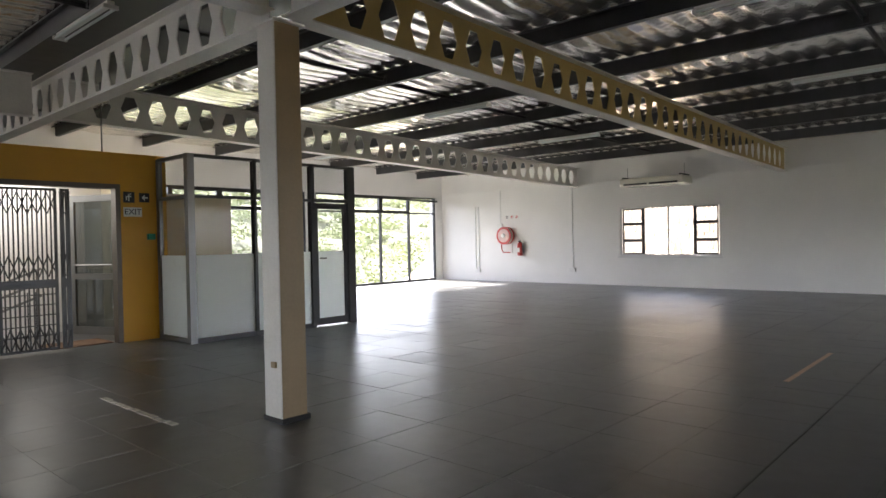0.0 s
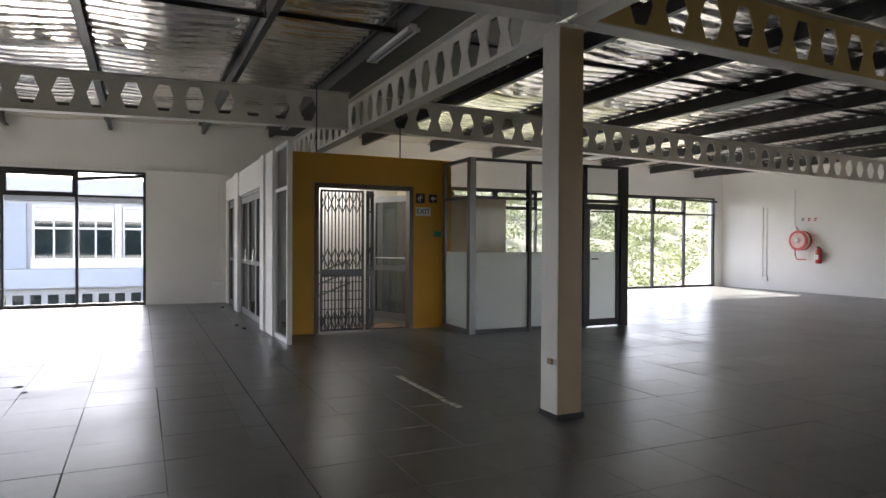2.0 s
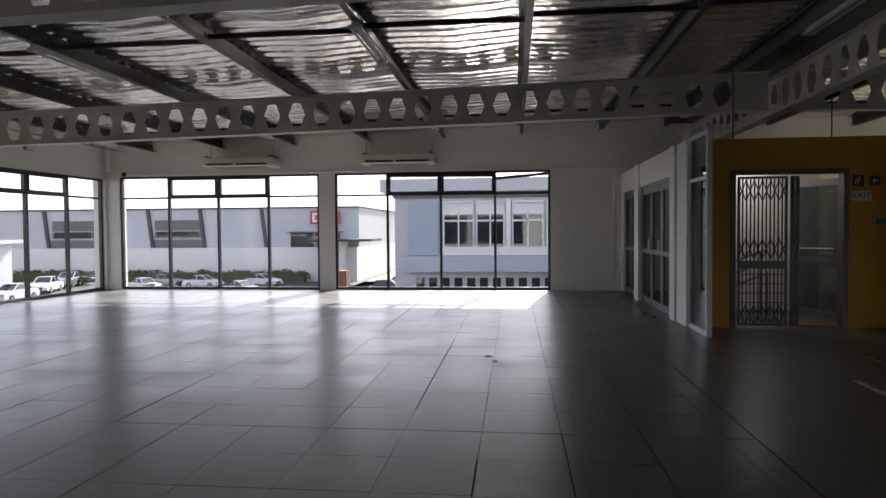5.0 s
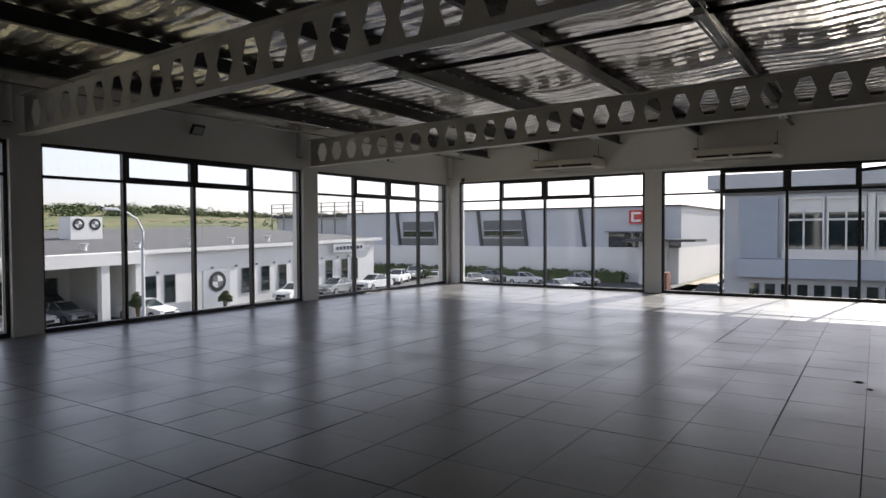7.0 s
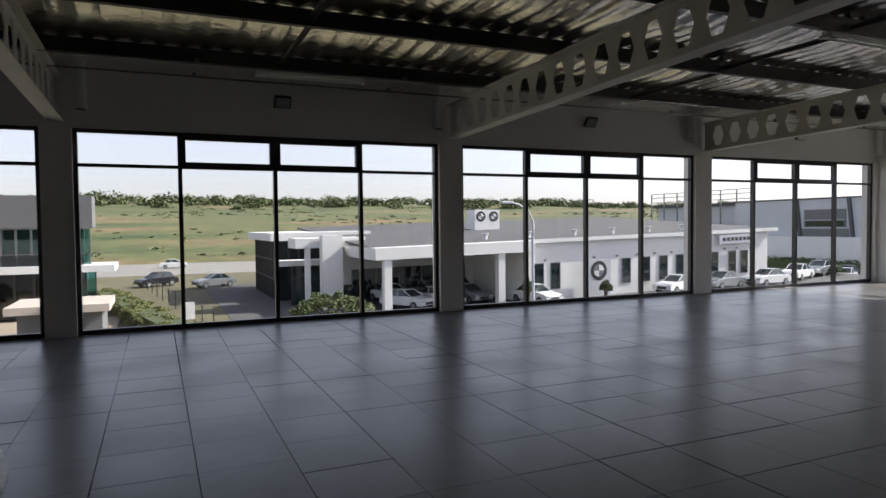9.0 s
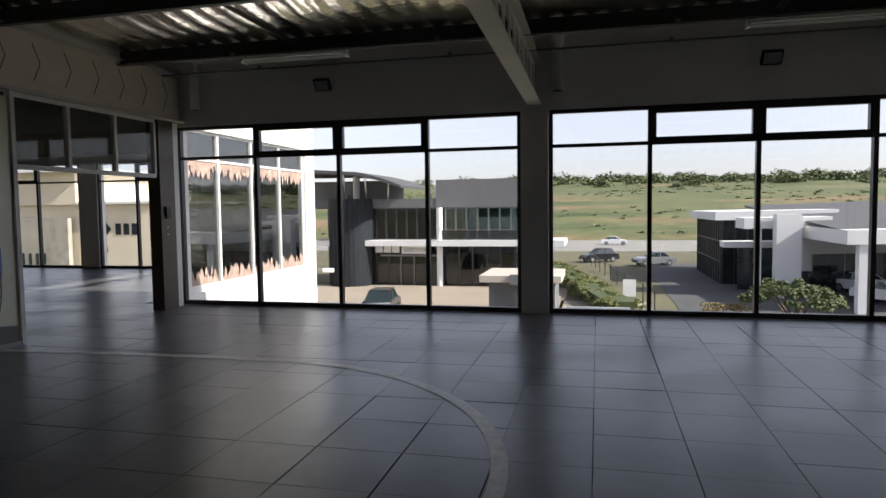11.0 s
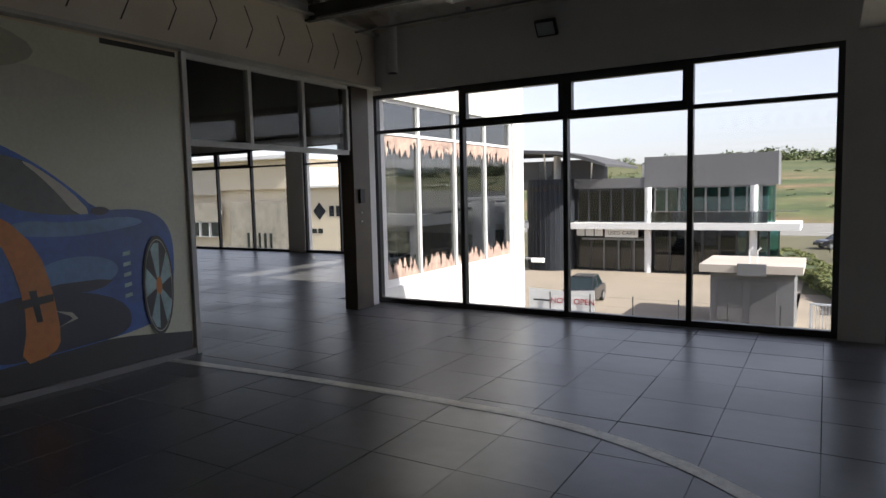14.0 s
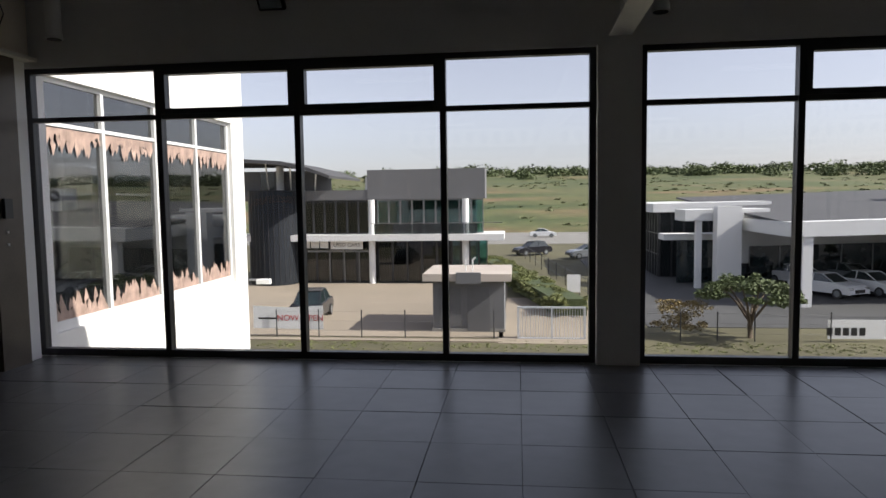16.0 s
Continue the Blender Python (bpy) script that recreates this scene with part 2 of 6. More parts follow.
def roof_lining(name, x0, x1, y0, y1, dx=0.05, dy=0.14):
    nx, ny = int((x1 - x0) / dx), int((y1 - y0) / dy)
    verts, faces = [], []
    for j in range(ny + 1):
        y = y0 + (y1 - y0) * j / ny
        near = min(abs(y - p) for p in PURLINS)
        sag = min(near / 0.8, 1.0)
        for i in range(nx + 1):
            x = x0 + (x1 - x0) * i / nx
            rib = (0.5 + 0.5 * math.cos(2 * math.pi * x / 0.23)) ** 2
            n1 = noise.noise(Vector((x * 1.3, y * 0.9, 0.0)))
            n2 = noise.noise(Vector((x * 9.0, y * 1.6, 4.0)))
            verts.append((x, y, roof_z(y) + 0.20 - sag * (0.045 + 0.035 * n1) - 0.022 * rib + 0.012 * n2 * sag))
    for j in range(ny):
        for i in range(nx):
            a = j * (nx + 1) + i
            faces.append((a, a + 1, a + nx + 2, a + nx + 1))
    me = bpy.data.meshes.new(name)
    me.from_pydata(verts, [], faces)
    me.materials.append(M_FOIL)
    me.shade_smooth()
    return new(name, me)


tagged(roof_lining("ceiling", XW - 0.2, XM + 0.4, YS - 0.2, YN + 0.2), "silver foil roof lining, wrinkled and sagging between purlins", "ceiling", kind="structure")
solid("roof", boxes((XW - 0.5, XM + 0.6, YS - 0.4, YN + 0.4, 3.66, 3.70)), M_PURLIN, "metal roof sheet above the lining", "roof", kind="structure")
# Colour pushed near black so light bounced off the floor leaves it dark.
solid("ceiling_next_room", boxes((XM + 0.14, XE - 0.01, YS - 0.2, -5.01, 2.66, 3.6), (XM + 0.71, XE - 0.01, -13.64, YS - 0.2, 2.66, 3.6)), paint("near_black_ceiling", (0.012, 0.012, 0.013), 0.9, 0, 0.2, 2, 40, 0.05, spec=0.2), "dark ceiling of the adjoining room", "ceiling", kind="structure")


def purlin(y):
    z = roof_z(y)
    t = thing("purlin", "dark galvanised steel purlin under the roof lining", "purlin", "roof purlins", at=(0, y, z))
    prof = [(0.065, 0.02), (0.061, 0.02), (0.061, 0.004), (0.003, 0.004), (0.003, 0.175), (-0.065, 0.175), (-0.065, 0.155), (-0.061, 0.155), (-0.061, 0.171), (-0.003, 0.171), (-0.003, 0.0), (0.065, 0.0)]
    bm = slab(prof, lambda u, v, w: (XW + w, u, v), XM - XW)
    part("channel", bm, M_PURLIN, t)
    return t


for y in PURLINS:
    if YS < y < YN:
        purlin(y)
# dark sheets added along the ridge to hold its unlit band
t = thing("ridge_plate", "dark sheets added for the unlit band under the ridge", "ridge plate")
part("plate", boxes((XW, XM, RIDGE - 0.27, RIDGE + 0.27, 3.42, 3.424)), M_PURLIN, t)
part("plate", boxes((XW, XM, RIDGE + 0.45, RIDGE + 0.98, 3.40, 3.404)), M_PURLIN, t)
# sag bars between purlins
for xb in (-10.2, -5.0, 0.1, 5.0):
    for a, b in zip(PURLINS, PURLINS[1:]):
        if YS < a and b < YN and b - a > 1:
            t = thing("sag_bar", "dark steel angle braced between two purlins", "brace", "roof braces")
            bm = boxes((xb, xb + 0.04, a + 0.01, b - 0.01, roof_z((a + b) / 2) + 0.06, roof_z((a + b) / 2) + 0.065), (xb, xb + 0.004, a + 0.01, b - 0.01, roof_z((a + b) / 2) + 0.02, roof_z((a + b) / 2) + 0.06))
            part("angle", bm, M_PURLIN, t)
            for y in (a + 0.02, b - 0.04):
                part("cleat", boxes((xb - 0.03, xb + 0.06, y, y + 0.012, roof_z(y) + 0.01, roof_z(y) + 0.11)), M_PURLIN, t)


# castellated beams
def castellated(name, length, depth, web, flange, label, first=0.30, last=0.30, pitch=0.3615, rise=0.0, group="castellated beams"):
    """A beam along +y from its origin, bottom at z=0, with hexagonal holes; rise: slope per metre."""
    t = thing(name, label, "beam", group)
    verts, faces = [], []
    hw, ht, hh = 0.122, 0.058, 0.165
    n = int((length - first - last) / pitch) + 1
    y0 = first - pitch / 2
    for sx in (-0.006, 0.006):
        def quad(*p):
            k = len(verts)
            verts.extend((sx, y, z + rise * y) for y, z in p)
            faces.append(tuple(range(k, k + len(p))))
        quad((0, 0), (y0, 0), (y0, depth), (0, depth))
        quad((y0 + n * pitch, 0), (length, 0), (length, depth), (y0 + n * pitch, depth))
        for i in range(n):
            a, b = y0 + i * pitch, y0 + (i + 1) * pitch
            c, m = (a + b) / 2, depth / 2
            L, R = (c - hw, m), (c + hw, m)
            TL, TR, BL, BR = (c - ht, m + hh), (c + ht, m + hh), (c - ht, m - hh), (c + ht, m - hh)
            quad((a, depth), TL, TR, (b, depth))
            quad((a, 0), (b, 0), BR, BL)
            quad((a, m), L, TL, (a, depth))
            quad((a, 0), BL, L, (a, m))
            quad((b, m), (b, depth), TR, R)
            quad((b, 0), (b, m), R, BR)
    for i in range(n):
        c, m = y0 + (i + 0.5) * pitch, depth / 2
        ring = [(c - hw, m), (c - ht, m + hh), (c + ht, m + hh), (c + hw, m), (c + ht, m - hh), (c - ht, m - hh)]
        for p, q in zip(ring, ring[1:] + ring[:1]):
            k = len(verts)
            verts.extend([(-0.006, p[0], p[1] + rise * p[0]), (0.006, p[0], p[1] + rise * p[0]), (0.006, q[0], q[1] + rise * q[0]), (-0.006, q[0], q[1] + rise * q[0])])
            faces.append((k, k + 1, k + 2, k + 3))
    me = bpy.data.meshes.new("web")
    me.from_pydata(verts, [], faces)
    me.materials.append(web)
    w = new("web", me)
    w.parent = t
    for nm, z0, z1 in (("bottom_flange", -0.012, 0.0), ("top_flange", depth, depth + 0.012)):
        bm = bmesh.new()
        v = [bm.verts.new((x, y, z + rise * y)) for z in (z0, z1) for x, y in ((-0.085, 0), (0.085, 0), (0.085, length), (-0.085, length))]
        for f in ((3, 2, 1, 0), (4, 5, 6, 7), (0, 1, 5, 4), (1, 2, 6, 5), (2, 3, 7, 6), (3, 0, 4, 7)):
            bm.faces.new([v[i] for i in f])
        part(nm, bm, flange, t)
    return t


ZB_END, ZB_MID, BD = 2.56, 2.82, 0.48
RISE = (ZB_MID - ZB_END) / (RIDGE - YS)
for x, lab in ((-7.56, "white"), (-2.56, "white"), (2.52, "white")):
    s = castellated("castellated_beam", RIDGE - YS - 0.14, BD, M_STEEL, M_STEEL, "white painted castellated steel beam with hexagonal holes", rise=RISE)
    s.matrix_basis = pose(x, YS + 0.04, ZB_END)
    # One northern web gets the warm light as colour.
    ochre = x == -2.56
    nb = castellated("castellated_beam", YN - RIDGE - 0.10, BD, M_OCHRE if ochre else M_STEEL, M_STEEL,
                     "castellated steel beam, web coloured ochre for warm light, pale flanges" if ochre else "white painted castellated steel beam with hexagonal holes", rise=RISE)
    nb.matrix_basis = pose(x, YN, ZB_END, 0, 0, 180)
for x, ln in ((-2.70, 9.60), (7.30, 9.72)):
    c = castellated("ridge_beam", ln, 0.46, M_STEEL, M_STEEL, "white painted castellated beam along the ridge", first=0.53, last=0.4, pitch=0.3655, rise=0.0)
    c.matrix_basis = pose(x, RIDGE, 2.76, 0, 0, 90)

# column: box of two channels with a cap plate
t = thing("steel_column", "cream square steel column, shaded sides coloured tan, chipped at its foot", "column", at=(-2.58, RIDGE, 0))
# Shaft tan, plate white: its shaded and lit faces put into the colours.
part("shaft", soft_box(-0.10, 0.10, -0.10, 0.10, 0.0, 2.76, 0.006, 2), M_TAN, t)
part("front_plate", boxes((-0.102, 0.096, -0.108, -0.101, 0.02, 2.74)), M_STEEL, t, "side plate coloured white for the lit face")
part("foot", boxes((-0.115, 0.115, -0.115, 0.115, 0.0, 0.035)), M_JOINT, t, "dark worn foot plate")
part("cap_plate", boxes((-0.13, 0.13, -0.13, 0.13, 2.735, 2.75)), M_STEEL, t)
part("clip", boxes((0.0, 0.05, -0.125, -0.109, 0.38, 0.42)), M_TAN, t)


# windows
def window_bay(name, a0, a1, panes, along, plane, out, z0=ZW0, z1=ZW1, zt=ZT, frame_mat=M_FRAME, sashes=True, pane_mat=M_GLASS):
    """Tall glazing in an opening; along: 'x' or 'y'; out: sign of the outward normal."""
    t = thing(name, "floor-length window with charcoal aluminium frames and clear panes", "window", "tall windows", kind="structure")

    def bx(u0, u1, w0, w1, zz0, zz1):
        w0, w1 = sorted((plane + out * w0, plane + out * w1))
        return (u0, u1, w0, w1, zz0, zz1) if along == "x" else (w0, w1, u0, u1, zz0, zz1)
    D0, D1 = 0.03, 0.10
    part("window_frame", boxes(bx(a0, a1, D0, D1, z0 - 0.10, z0), bx(a0, a1, D0, D1, z1 - 0.045, z1), bx(a0, a0 + 0.05, D0, D1, z0, z1 - 0.045), bx(a1 - 0.05, a1, D0, D1, z0, z1 - 0.045)), frame_mat, t)
    w = (a1 - a0) / panes
    for i in range(1, panes):
        u = a0 + i * w
        part("mullion", boxes(bx(u - 0.025, u + 0.025, D0 - 0.01, D1, z0, z1 - 0.045)), frame_mat, t)
    for i in range(panes):
        u0, u1 = a0 + i * w + (0.05 if i == 0 else 0.025), a0 + (i + 1) * w - (0.05 if i == panes - 1 else 0.025)
        part("transom", boxes(bx(u0, u1, D0, D1 - 0.01, zt - 0.02, zt + 0.02)), frame_mat, t)
        lo = part("pane", boxes(bx(u0, u1, 0.062, 0.068, z0, zt - 0.02)), pane_mat, t)
        lo.visible_shadow = False
        if sashes and 0 < i < panes - 1:
            s = part("sash", boxes(bx(u0, u1, 0.015, 0.09, zt + 0.02, zt + 0.065), bx(u0, u1, 0.015, 0.09, z1 - 0.09, z1 - 0.045),
                                   bx(u0, u0 + 0.045, 0.015, 0.09, zt + 0.065, z1 - 0.09), bx(u1 - 0.045, u1, 0.015, 0.09, zt + 0.065, z1 - 0.09)), frame_mat, t, "top-hung opening sash")
            hi = part("pane", boxes(bx(u0 + 0.045, u1 - 0.045, 0.062, 0.068, zt + 0.065, z1 - 0.09)), pane_mat, s)
            part("latch", boxes(bx((u0 + u1) / 2 - 0.03, (u0 + u1) / 2 + 0.03, 0.0, 0.014, zt + 0.025, zt + 0.045)), frame_mat, s)
        else:
            hi = part("pane", boxes(bx(u0, u1, 0.062, 0.068, zt + 0.02, z1 - 0.045)), pane_mat, t)
        hi.visible_shadow = False
    return t


for k, (a, b) in enumerate(SBAYS):
    window_bay(f"window_{k + 1}", a, b, 4, "x", YS, -1)
for k, (a, b) in enumerate(WBAYS):
    window_bay(f"window_{k + 5}", a, b, 4, "y", XW, -1, z1=ZWW)

# Glazing of the added, unseen east openings.
for k, (a, b) in enumerate(EAST_FILL_BAYS):
    window_bay(f"window_{k + 13}", a, b, 4, "y", XM, 1)
# small north window, white frame with dark inner bars
t = thing("window_9", "small white framed window with side lights", "window", kind="structure")
x0, x1, z0, z1 = NW
part("window_frame", boxes((x0, x1, YN + 0.02, YN + 0.09, z0, z0 + 0.05), (x0, x1, YN + 0.02, YN + 0.09, z1 - 0.05, z1), (x0, x0 + 0.05, YN + 0.02, YN + 0.09, z0 + 0.05, z1 - 0.05), (x1 - 0.05, x1, YN + 0.02, YN + 0.09, z0 + 0.05, z1 - 0.05)), M_WFRAME, t)
part("window_sill", boxes((x0 - 0.04, x1 + 0.04, YN - 0.05, YN + 0.02, z0 - 0.04, z0)), M_WFRAME, t)
xs = (x0 + 0.05, x0 + 0.62, (x0 + x1) / 2, x1 - 0.62, x1 - 0.05)
for u in xs[1:4]:
    part("mullion", boxes((u - 0.022, u + 0.022, YN + 0.03, YN + 0.08, z0 + 0.05, z1 - 0.05)), M_FRAME if u != xs[2] else M_WFRAME, t)
for a, b in ((xs[0], xs[1]), (xs[3], xs[4])):
    for f0, f1 in ((0, 0.3), (0.3, 0.66), (0.66, 1)):
        za, zb = z0 + 0.05 + f0 * (z1 - z0 - 0.1), z0 + 0.05 + f1 * (z1 - z0 - 0.1)
        s = part("sash", boxes((a + 0.022, b - 0.022, YN + 0.025, YN + 0.075, za, za + 0.035), (a + 0.022, b - 0.022, YN + 0.025, YN + 0.075, zb - 0.035, zb), (a + 0.022, a + 0.05, YN + 0.025, YN + 0.075, za + 0.035, zb - 0.035), (b - 0.05, b - 0.022, YN + 0.025, YN + 0.075, za + 0.035, zb - 0.035)), M_FRAME, t)
        p = part("pane", boxes((a + 0.05, b - 0.05, YN + 0.05, YN + 0.055, za + 0.035, zb - 0.035)), M_GLASS, s)
        p.visible_shadow = False
for a, b in ((xs[1], xs[2]), (xs[2], xs[3])):
    p = part("pane", boxes((a + 0.022, b - 0.022, YN + 0.05, YN + 0.055, z0 + 0.05, z1 - 0.05)), M_GLASS, t)
    p.visible_shadow = False


# ---- stair lobby box and glazed office ----
YB, XB, YO, XO = 2.82, -7.30, 5.25, -6.44   # south side, yellow front, party wall, office front
ZBX = 2.42
bm = boxes((XB - 0.12, XB, YB + 0.06, 3.31, 0, ZBX), (XB - 0.12, XB, 4.73, YO + 0.08, 0, ZBX), (XB - 0.12, XB, 3.31, 4.73, 2.02, ZBX))
wall("wall_lobby_front", bm, "yellow painted lobby wall with a doorway", M_YELLOW)
bm = boxes((XW, -10.85, YB - 0.06, YB + 0.06, 2.02, ZBX), (-10.85, XB, YB - 0.06, YB + 0.06, 2.02, ZBX),
           (XW, -12.15, YB - 0.06, YB + 0.06, 0, 2.02), (-10.85, -10.45, YB - 0.06, YB + 0.06, 0, 2.02), (-8.1, XB, YB - 0.06, YB + 0.06, 0, 2.02),
           (-10.85, -10.45, YB - 0.09, YB - 0.06, 0, ZBX), (-8.1, -7.82, YB - 0.09, YB - 0.06, 0, ZBX))
wall("wall_lobby_side", bm, "white lobby side wall with glazed door bays")
wall("wall_lobby_back", boxes((XW, XB - 0.12, YO - 0.04, YO + 0.08, 0, ZBX)), "cream party wall between lobby and office", M_CREAM)
solid("ceiling_lobby", boxes((-9.2, XB - 0.12, YB + 0.06, YO - 0.04, ZBX - 0.06, ZBX)), M_WALL, "white board ceiling of the lobby", "ceiling", kind="structure")


def glazed_door(name, x0, x1, y, z1, leaves, label):
    t = thing(name, label, "door", kind="structure")
    part("door_frame", boxes((x0, x1, y - 0.03, y + 0.03, z1 - 0.05, z1), (x0, x0 + 0.05, y - 0.03, y + 0.03, 0, z1 - 0.05), (x1 - 0.05, x1, y - 0.03, y + 0.03, 0, z1 - 0.05)), M_GFRAME, t)
    w = (x1 - x0 - 0.1) / leaves
    for i in range(leaves):
        a, b = x0 + 0.05 + i * w + 0.004, x0 + 0.05 + (i + 1) * w - 0.004
        l = part("leaf", boxes((a, b, y - 0.02, y + 0.02, 0.01, 0.11), (a, b, y - 0.02, y + 0.02, z1 - 0.15, z1 - 0.055), (a, a + 0.06, y - 0.02, y + 0.02, 0.11, z1 - 0.15),
                               (b - 0.06, b, y - 0.02, y + 0.02, 0.11, z1 - 0.15), (a + 0.06, b - 0.06, y - 0.02, y + 0.02, 0.86, 0.93)), M_GFRAME, t)
        for za, zb in ((0.11, 0.86), (0.93, z1 - 0.15)):
            part("pane", boxes((a + 0.06, b - 0.06, y - 0.003, y + 0.003, za, zb)), M_TINT, l)
        part("handle", tube(bmesh.new(), [(b - 0.03, y - 0.06, 0.9), (b - 0.03, y - 0.06, 1.1)], 0.01), M_CHROME, l)
    return t


glazed_door("door_1", -12.15, -10.85, YB, 2.02, 2, "grey aluminium double door with glass panes")
glazed_door("door_2", -10.45, -8.1, YB, 2.02, 3, "grey aluminium glazed doors beside white pier")
# end screen that stands out past the yellow wall
t = thing("glazed_screen", "narrow glazed screen with pale aluminium frame", "screen", kind="structure")
X0, X1 = XB + 0.002, -6.50
part("screen_frame", boxes((X0, X1, YB - 0.03, YB + 0.03, 0, 0.06), (X0, X1, YB - 0.03, YB + 0.03, 2.39, 2.44), (X1 - 0.05, X1, YB - 0.03, YB + 0.03, 0.06, 2.39), (X0, X0 + 0.04, YB - 0.03, YB + 0.03, 0.06, 2.39), (X0 + 0.04, X1 - 0.05, YB - 0.03, YB + 0.03, 1.86, 1.90)), M_WFRAME, t)
for za, zb in ((0.06, 1.86), (1.90, 2.39)):
    part("pane", boxes((X0 + 0.04, X1 - 0.05, YB - 0.004, YB + 0.004, za, zb)), M_TINT, t)

# doorway frame
t = thing("door_3", "grey steel door frame in the yellow wall", "door", kind="structure")
part("door_frame", boxes((XB - 0.13, XB + 0.015, 3.31, 3.37, 0, 1.96), (XB - 0.13, XB + 0.015, 4.67, 4.73, 0, 1.96), (XB - 0.13, XB + 0.015, 3.31, 4.73, 1.96, 2.02)), M_DOORF, t)


def trellis_gate(y0, y1, x, bars, label):
    """Folding security gate: upright bars with bands of crossed lattice."""
    t = thing("security_gate", label, "gate", "security gates", at=(x, 0, 0))
    z0, z1 = 0.03, 1.93
    part("rail", boxes((-0.012, 0.012, y0, y1, z1 - 0.03, z1)), M_FRAME, t)
    part("rail", boxes((-0.012, 0.012, y0, y1, z0, z0 + 0.03)), M_FRAME, t)
    part("lock_rail", boxes((-0.016, 0.016, y0, y1, 0.76, 0.86)), M_FRAME, t)
    for i in range(bars):
        y = y0 + 0.012 + (y1 - y0 - 0.024) * i / (bars - 1)
        wide = 0.016 if i in (0, bars - 1) else 0.007
        part("bar", boxes((-0.009, 0.009, y - wide, y + wide, z0 + 0.03, z1 - 0.03)), M_FRAME, t)
    step = (y1 - y0) / max(bars // 2, 1)
    for zc in (0.18, 1.02, 1.76):
        for i in range(max(bars // 2, 1)):
            a, b = y0 + i * step, y0 + (i + 1) * step
            for s in (1, -1):
                bm = bmesh.new()
                tube(bm, [(0.012 * s, a, zc - s * 0.13), (0.012 * s, b, zc + s * 0.13)], 0.008, 5)
                part("lattice_bar", bm, M_FRAME, t)
    return t


g = trellis_gate(3.38, 3.98, XB + 0.045, 13, "dark steel trellis security gate, drawn half across doorway")
bm = bmesh.new()
for k in range(7):
    y = 3.40 + k * 0.085
    box(bm, -0.004, 0.004, y, y + 0.012, 0.16, 0.72)
for z in (0.2, 0.32, 0.44, 0.56, 0.68):
    box(bm, -0.003, 0.003, 3.40, 3.95, z, z + 0.012)
part("lower_grille", bm, M_FRAME, g)
trellis_gate(4.02, 4.12, XB + 0.045, 4, "dark steel trellis gate leaf folded narrow")

# inside the lobby: open glazed door, stair rail, far wall
wall("wall_lobby_inner", boxes((-9.25, -9.2, YB + 0.06, YO - 0.04, 0, ZBX - 0.06)), "white inner wall of the lobby")
t = thing("open_door", "grey aluminium door standing open inside lobby", "door", at=(-7.95, 4.98, 0), rz=205)
part("leaf", boxes((0, 0.85, -0.02, 0.02, 0.01, 0.12), (0, 0.85, -0.02, 0.02, 1.86, 1.95), (0, 0.07, -0.02, 0.02, 0.12, 1.86), (0.78, 0.85, -0.02, 0.02, 0.12, 1.86), (0.07, 0.78, -0.02, 0.02, 0.78, 0.86)), M_GFRAME, t)
part("pane", boxes((0.07, 0.78, -0.004, 0.004, 0.12, 0.78)), M_TINT, t)
part("pane", boxes((0.07, 0.78, -0.004, 0.004, 0.86, 1.86)), M_TINT, t)
part("push_bar", tube(bmesh.new(), [(0.1, 0.05, 0.98), (0.75, 0.05, 0.98)], 0.012), M_CHROME, t)
t = thing("stair_rail", "dark steel handrail going down the stair", "handrail")
for dz in (0.0, -0.18, -0.36):
    part("rail", tube(bmesh.new(), [(-8.9, 3.3, 0.55 + dz), (-8.6, 4.2, 0.95 + dz)], 0.016), M_GFRAME, t)
for yy, zz in ((3.4, 0.6), (4.15, 0.93)):
    part("post", tube(bmesh.new(), [(-8.9 + (yy - 3.3) / 3, yy, 0.0), (-8.9 + (yy - 3.3) / 3, yy, zz)], 0.014), M_GFRAME, t)
# Fill light added to brighten the lobby; no fitting stands behind it.
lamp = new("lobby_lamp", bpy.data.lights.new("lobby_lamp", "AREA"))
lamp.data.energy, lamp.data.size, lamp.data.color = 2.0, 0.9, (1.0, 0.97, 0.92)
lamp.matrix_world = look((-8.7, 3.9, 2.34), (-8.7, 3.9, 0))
tagged(solid("door_mat", soft_box(-7.95, -7.42, 3.95, 4.66, -0.004, 0.012, 0.004), paint("brown_mat", (0.16, 0.09, 0.05), 0.95, 0, 0.3, 20, 150, 0.3), "brown coir mat inside the doorway", "mat"))

# signs on the yellow wall
M_SIGNW = paint("sign_pale", (0.75, 0.78, 0.70), 0.4, 0, 0.03)


def plate(name, y0, y1, z0, z1, mat, label):
    t = thing(name, label, "sign", at=(XB, 0, 0))
    part("board", boxes((0.0, 0.006, y0, y1, z0, z1)), mat, t)
    return t


t = plate("exit_sign", 4.77, 4.91, 1.79, 1.93, M_BLACK, "black square sign with white running figure symbol")
part("symbol", boxes((0.0062, 0.008, 4.80, 4.815, 1.82, 1.87), (0.0062, 0.008, 4.83, 4.845, 1.81, 1.9), (0.0062, 0.008, 4.815, 4.87, 1.862, 1.878), (0.0062, 0.008, 4.85, 4.865, 1.895, 1.91)), M_SIGNW, t)
t = plate("arrow_sign", 4.97, 5.10, 1.80, 1.92, M_BLACK, "black square sign with white arrow")
part("symbol", slab([(5.0, 1.86), (5.04, 1.9), (5.04, 1.87), (5.08, 1.87), (5.08, 1.85), (5.04, 1.85), (5.04, 1.82)], lambda u, v, w: (0.0062 + w, u, v)), M_SIGNW, t)
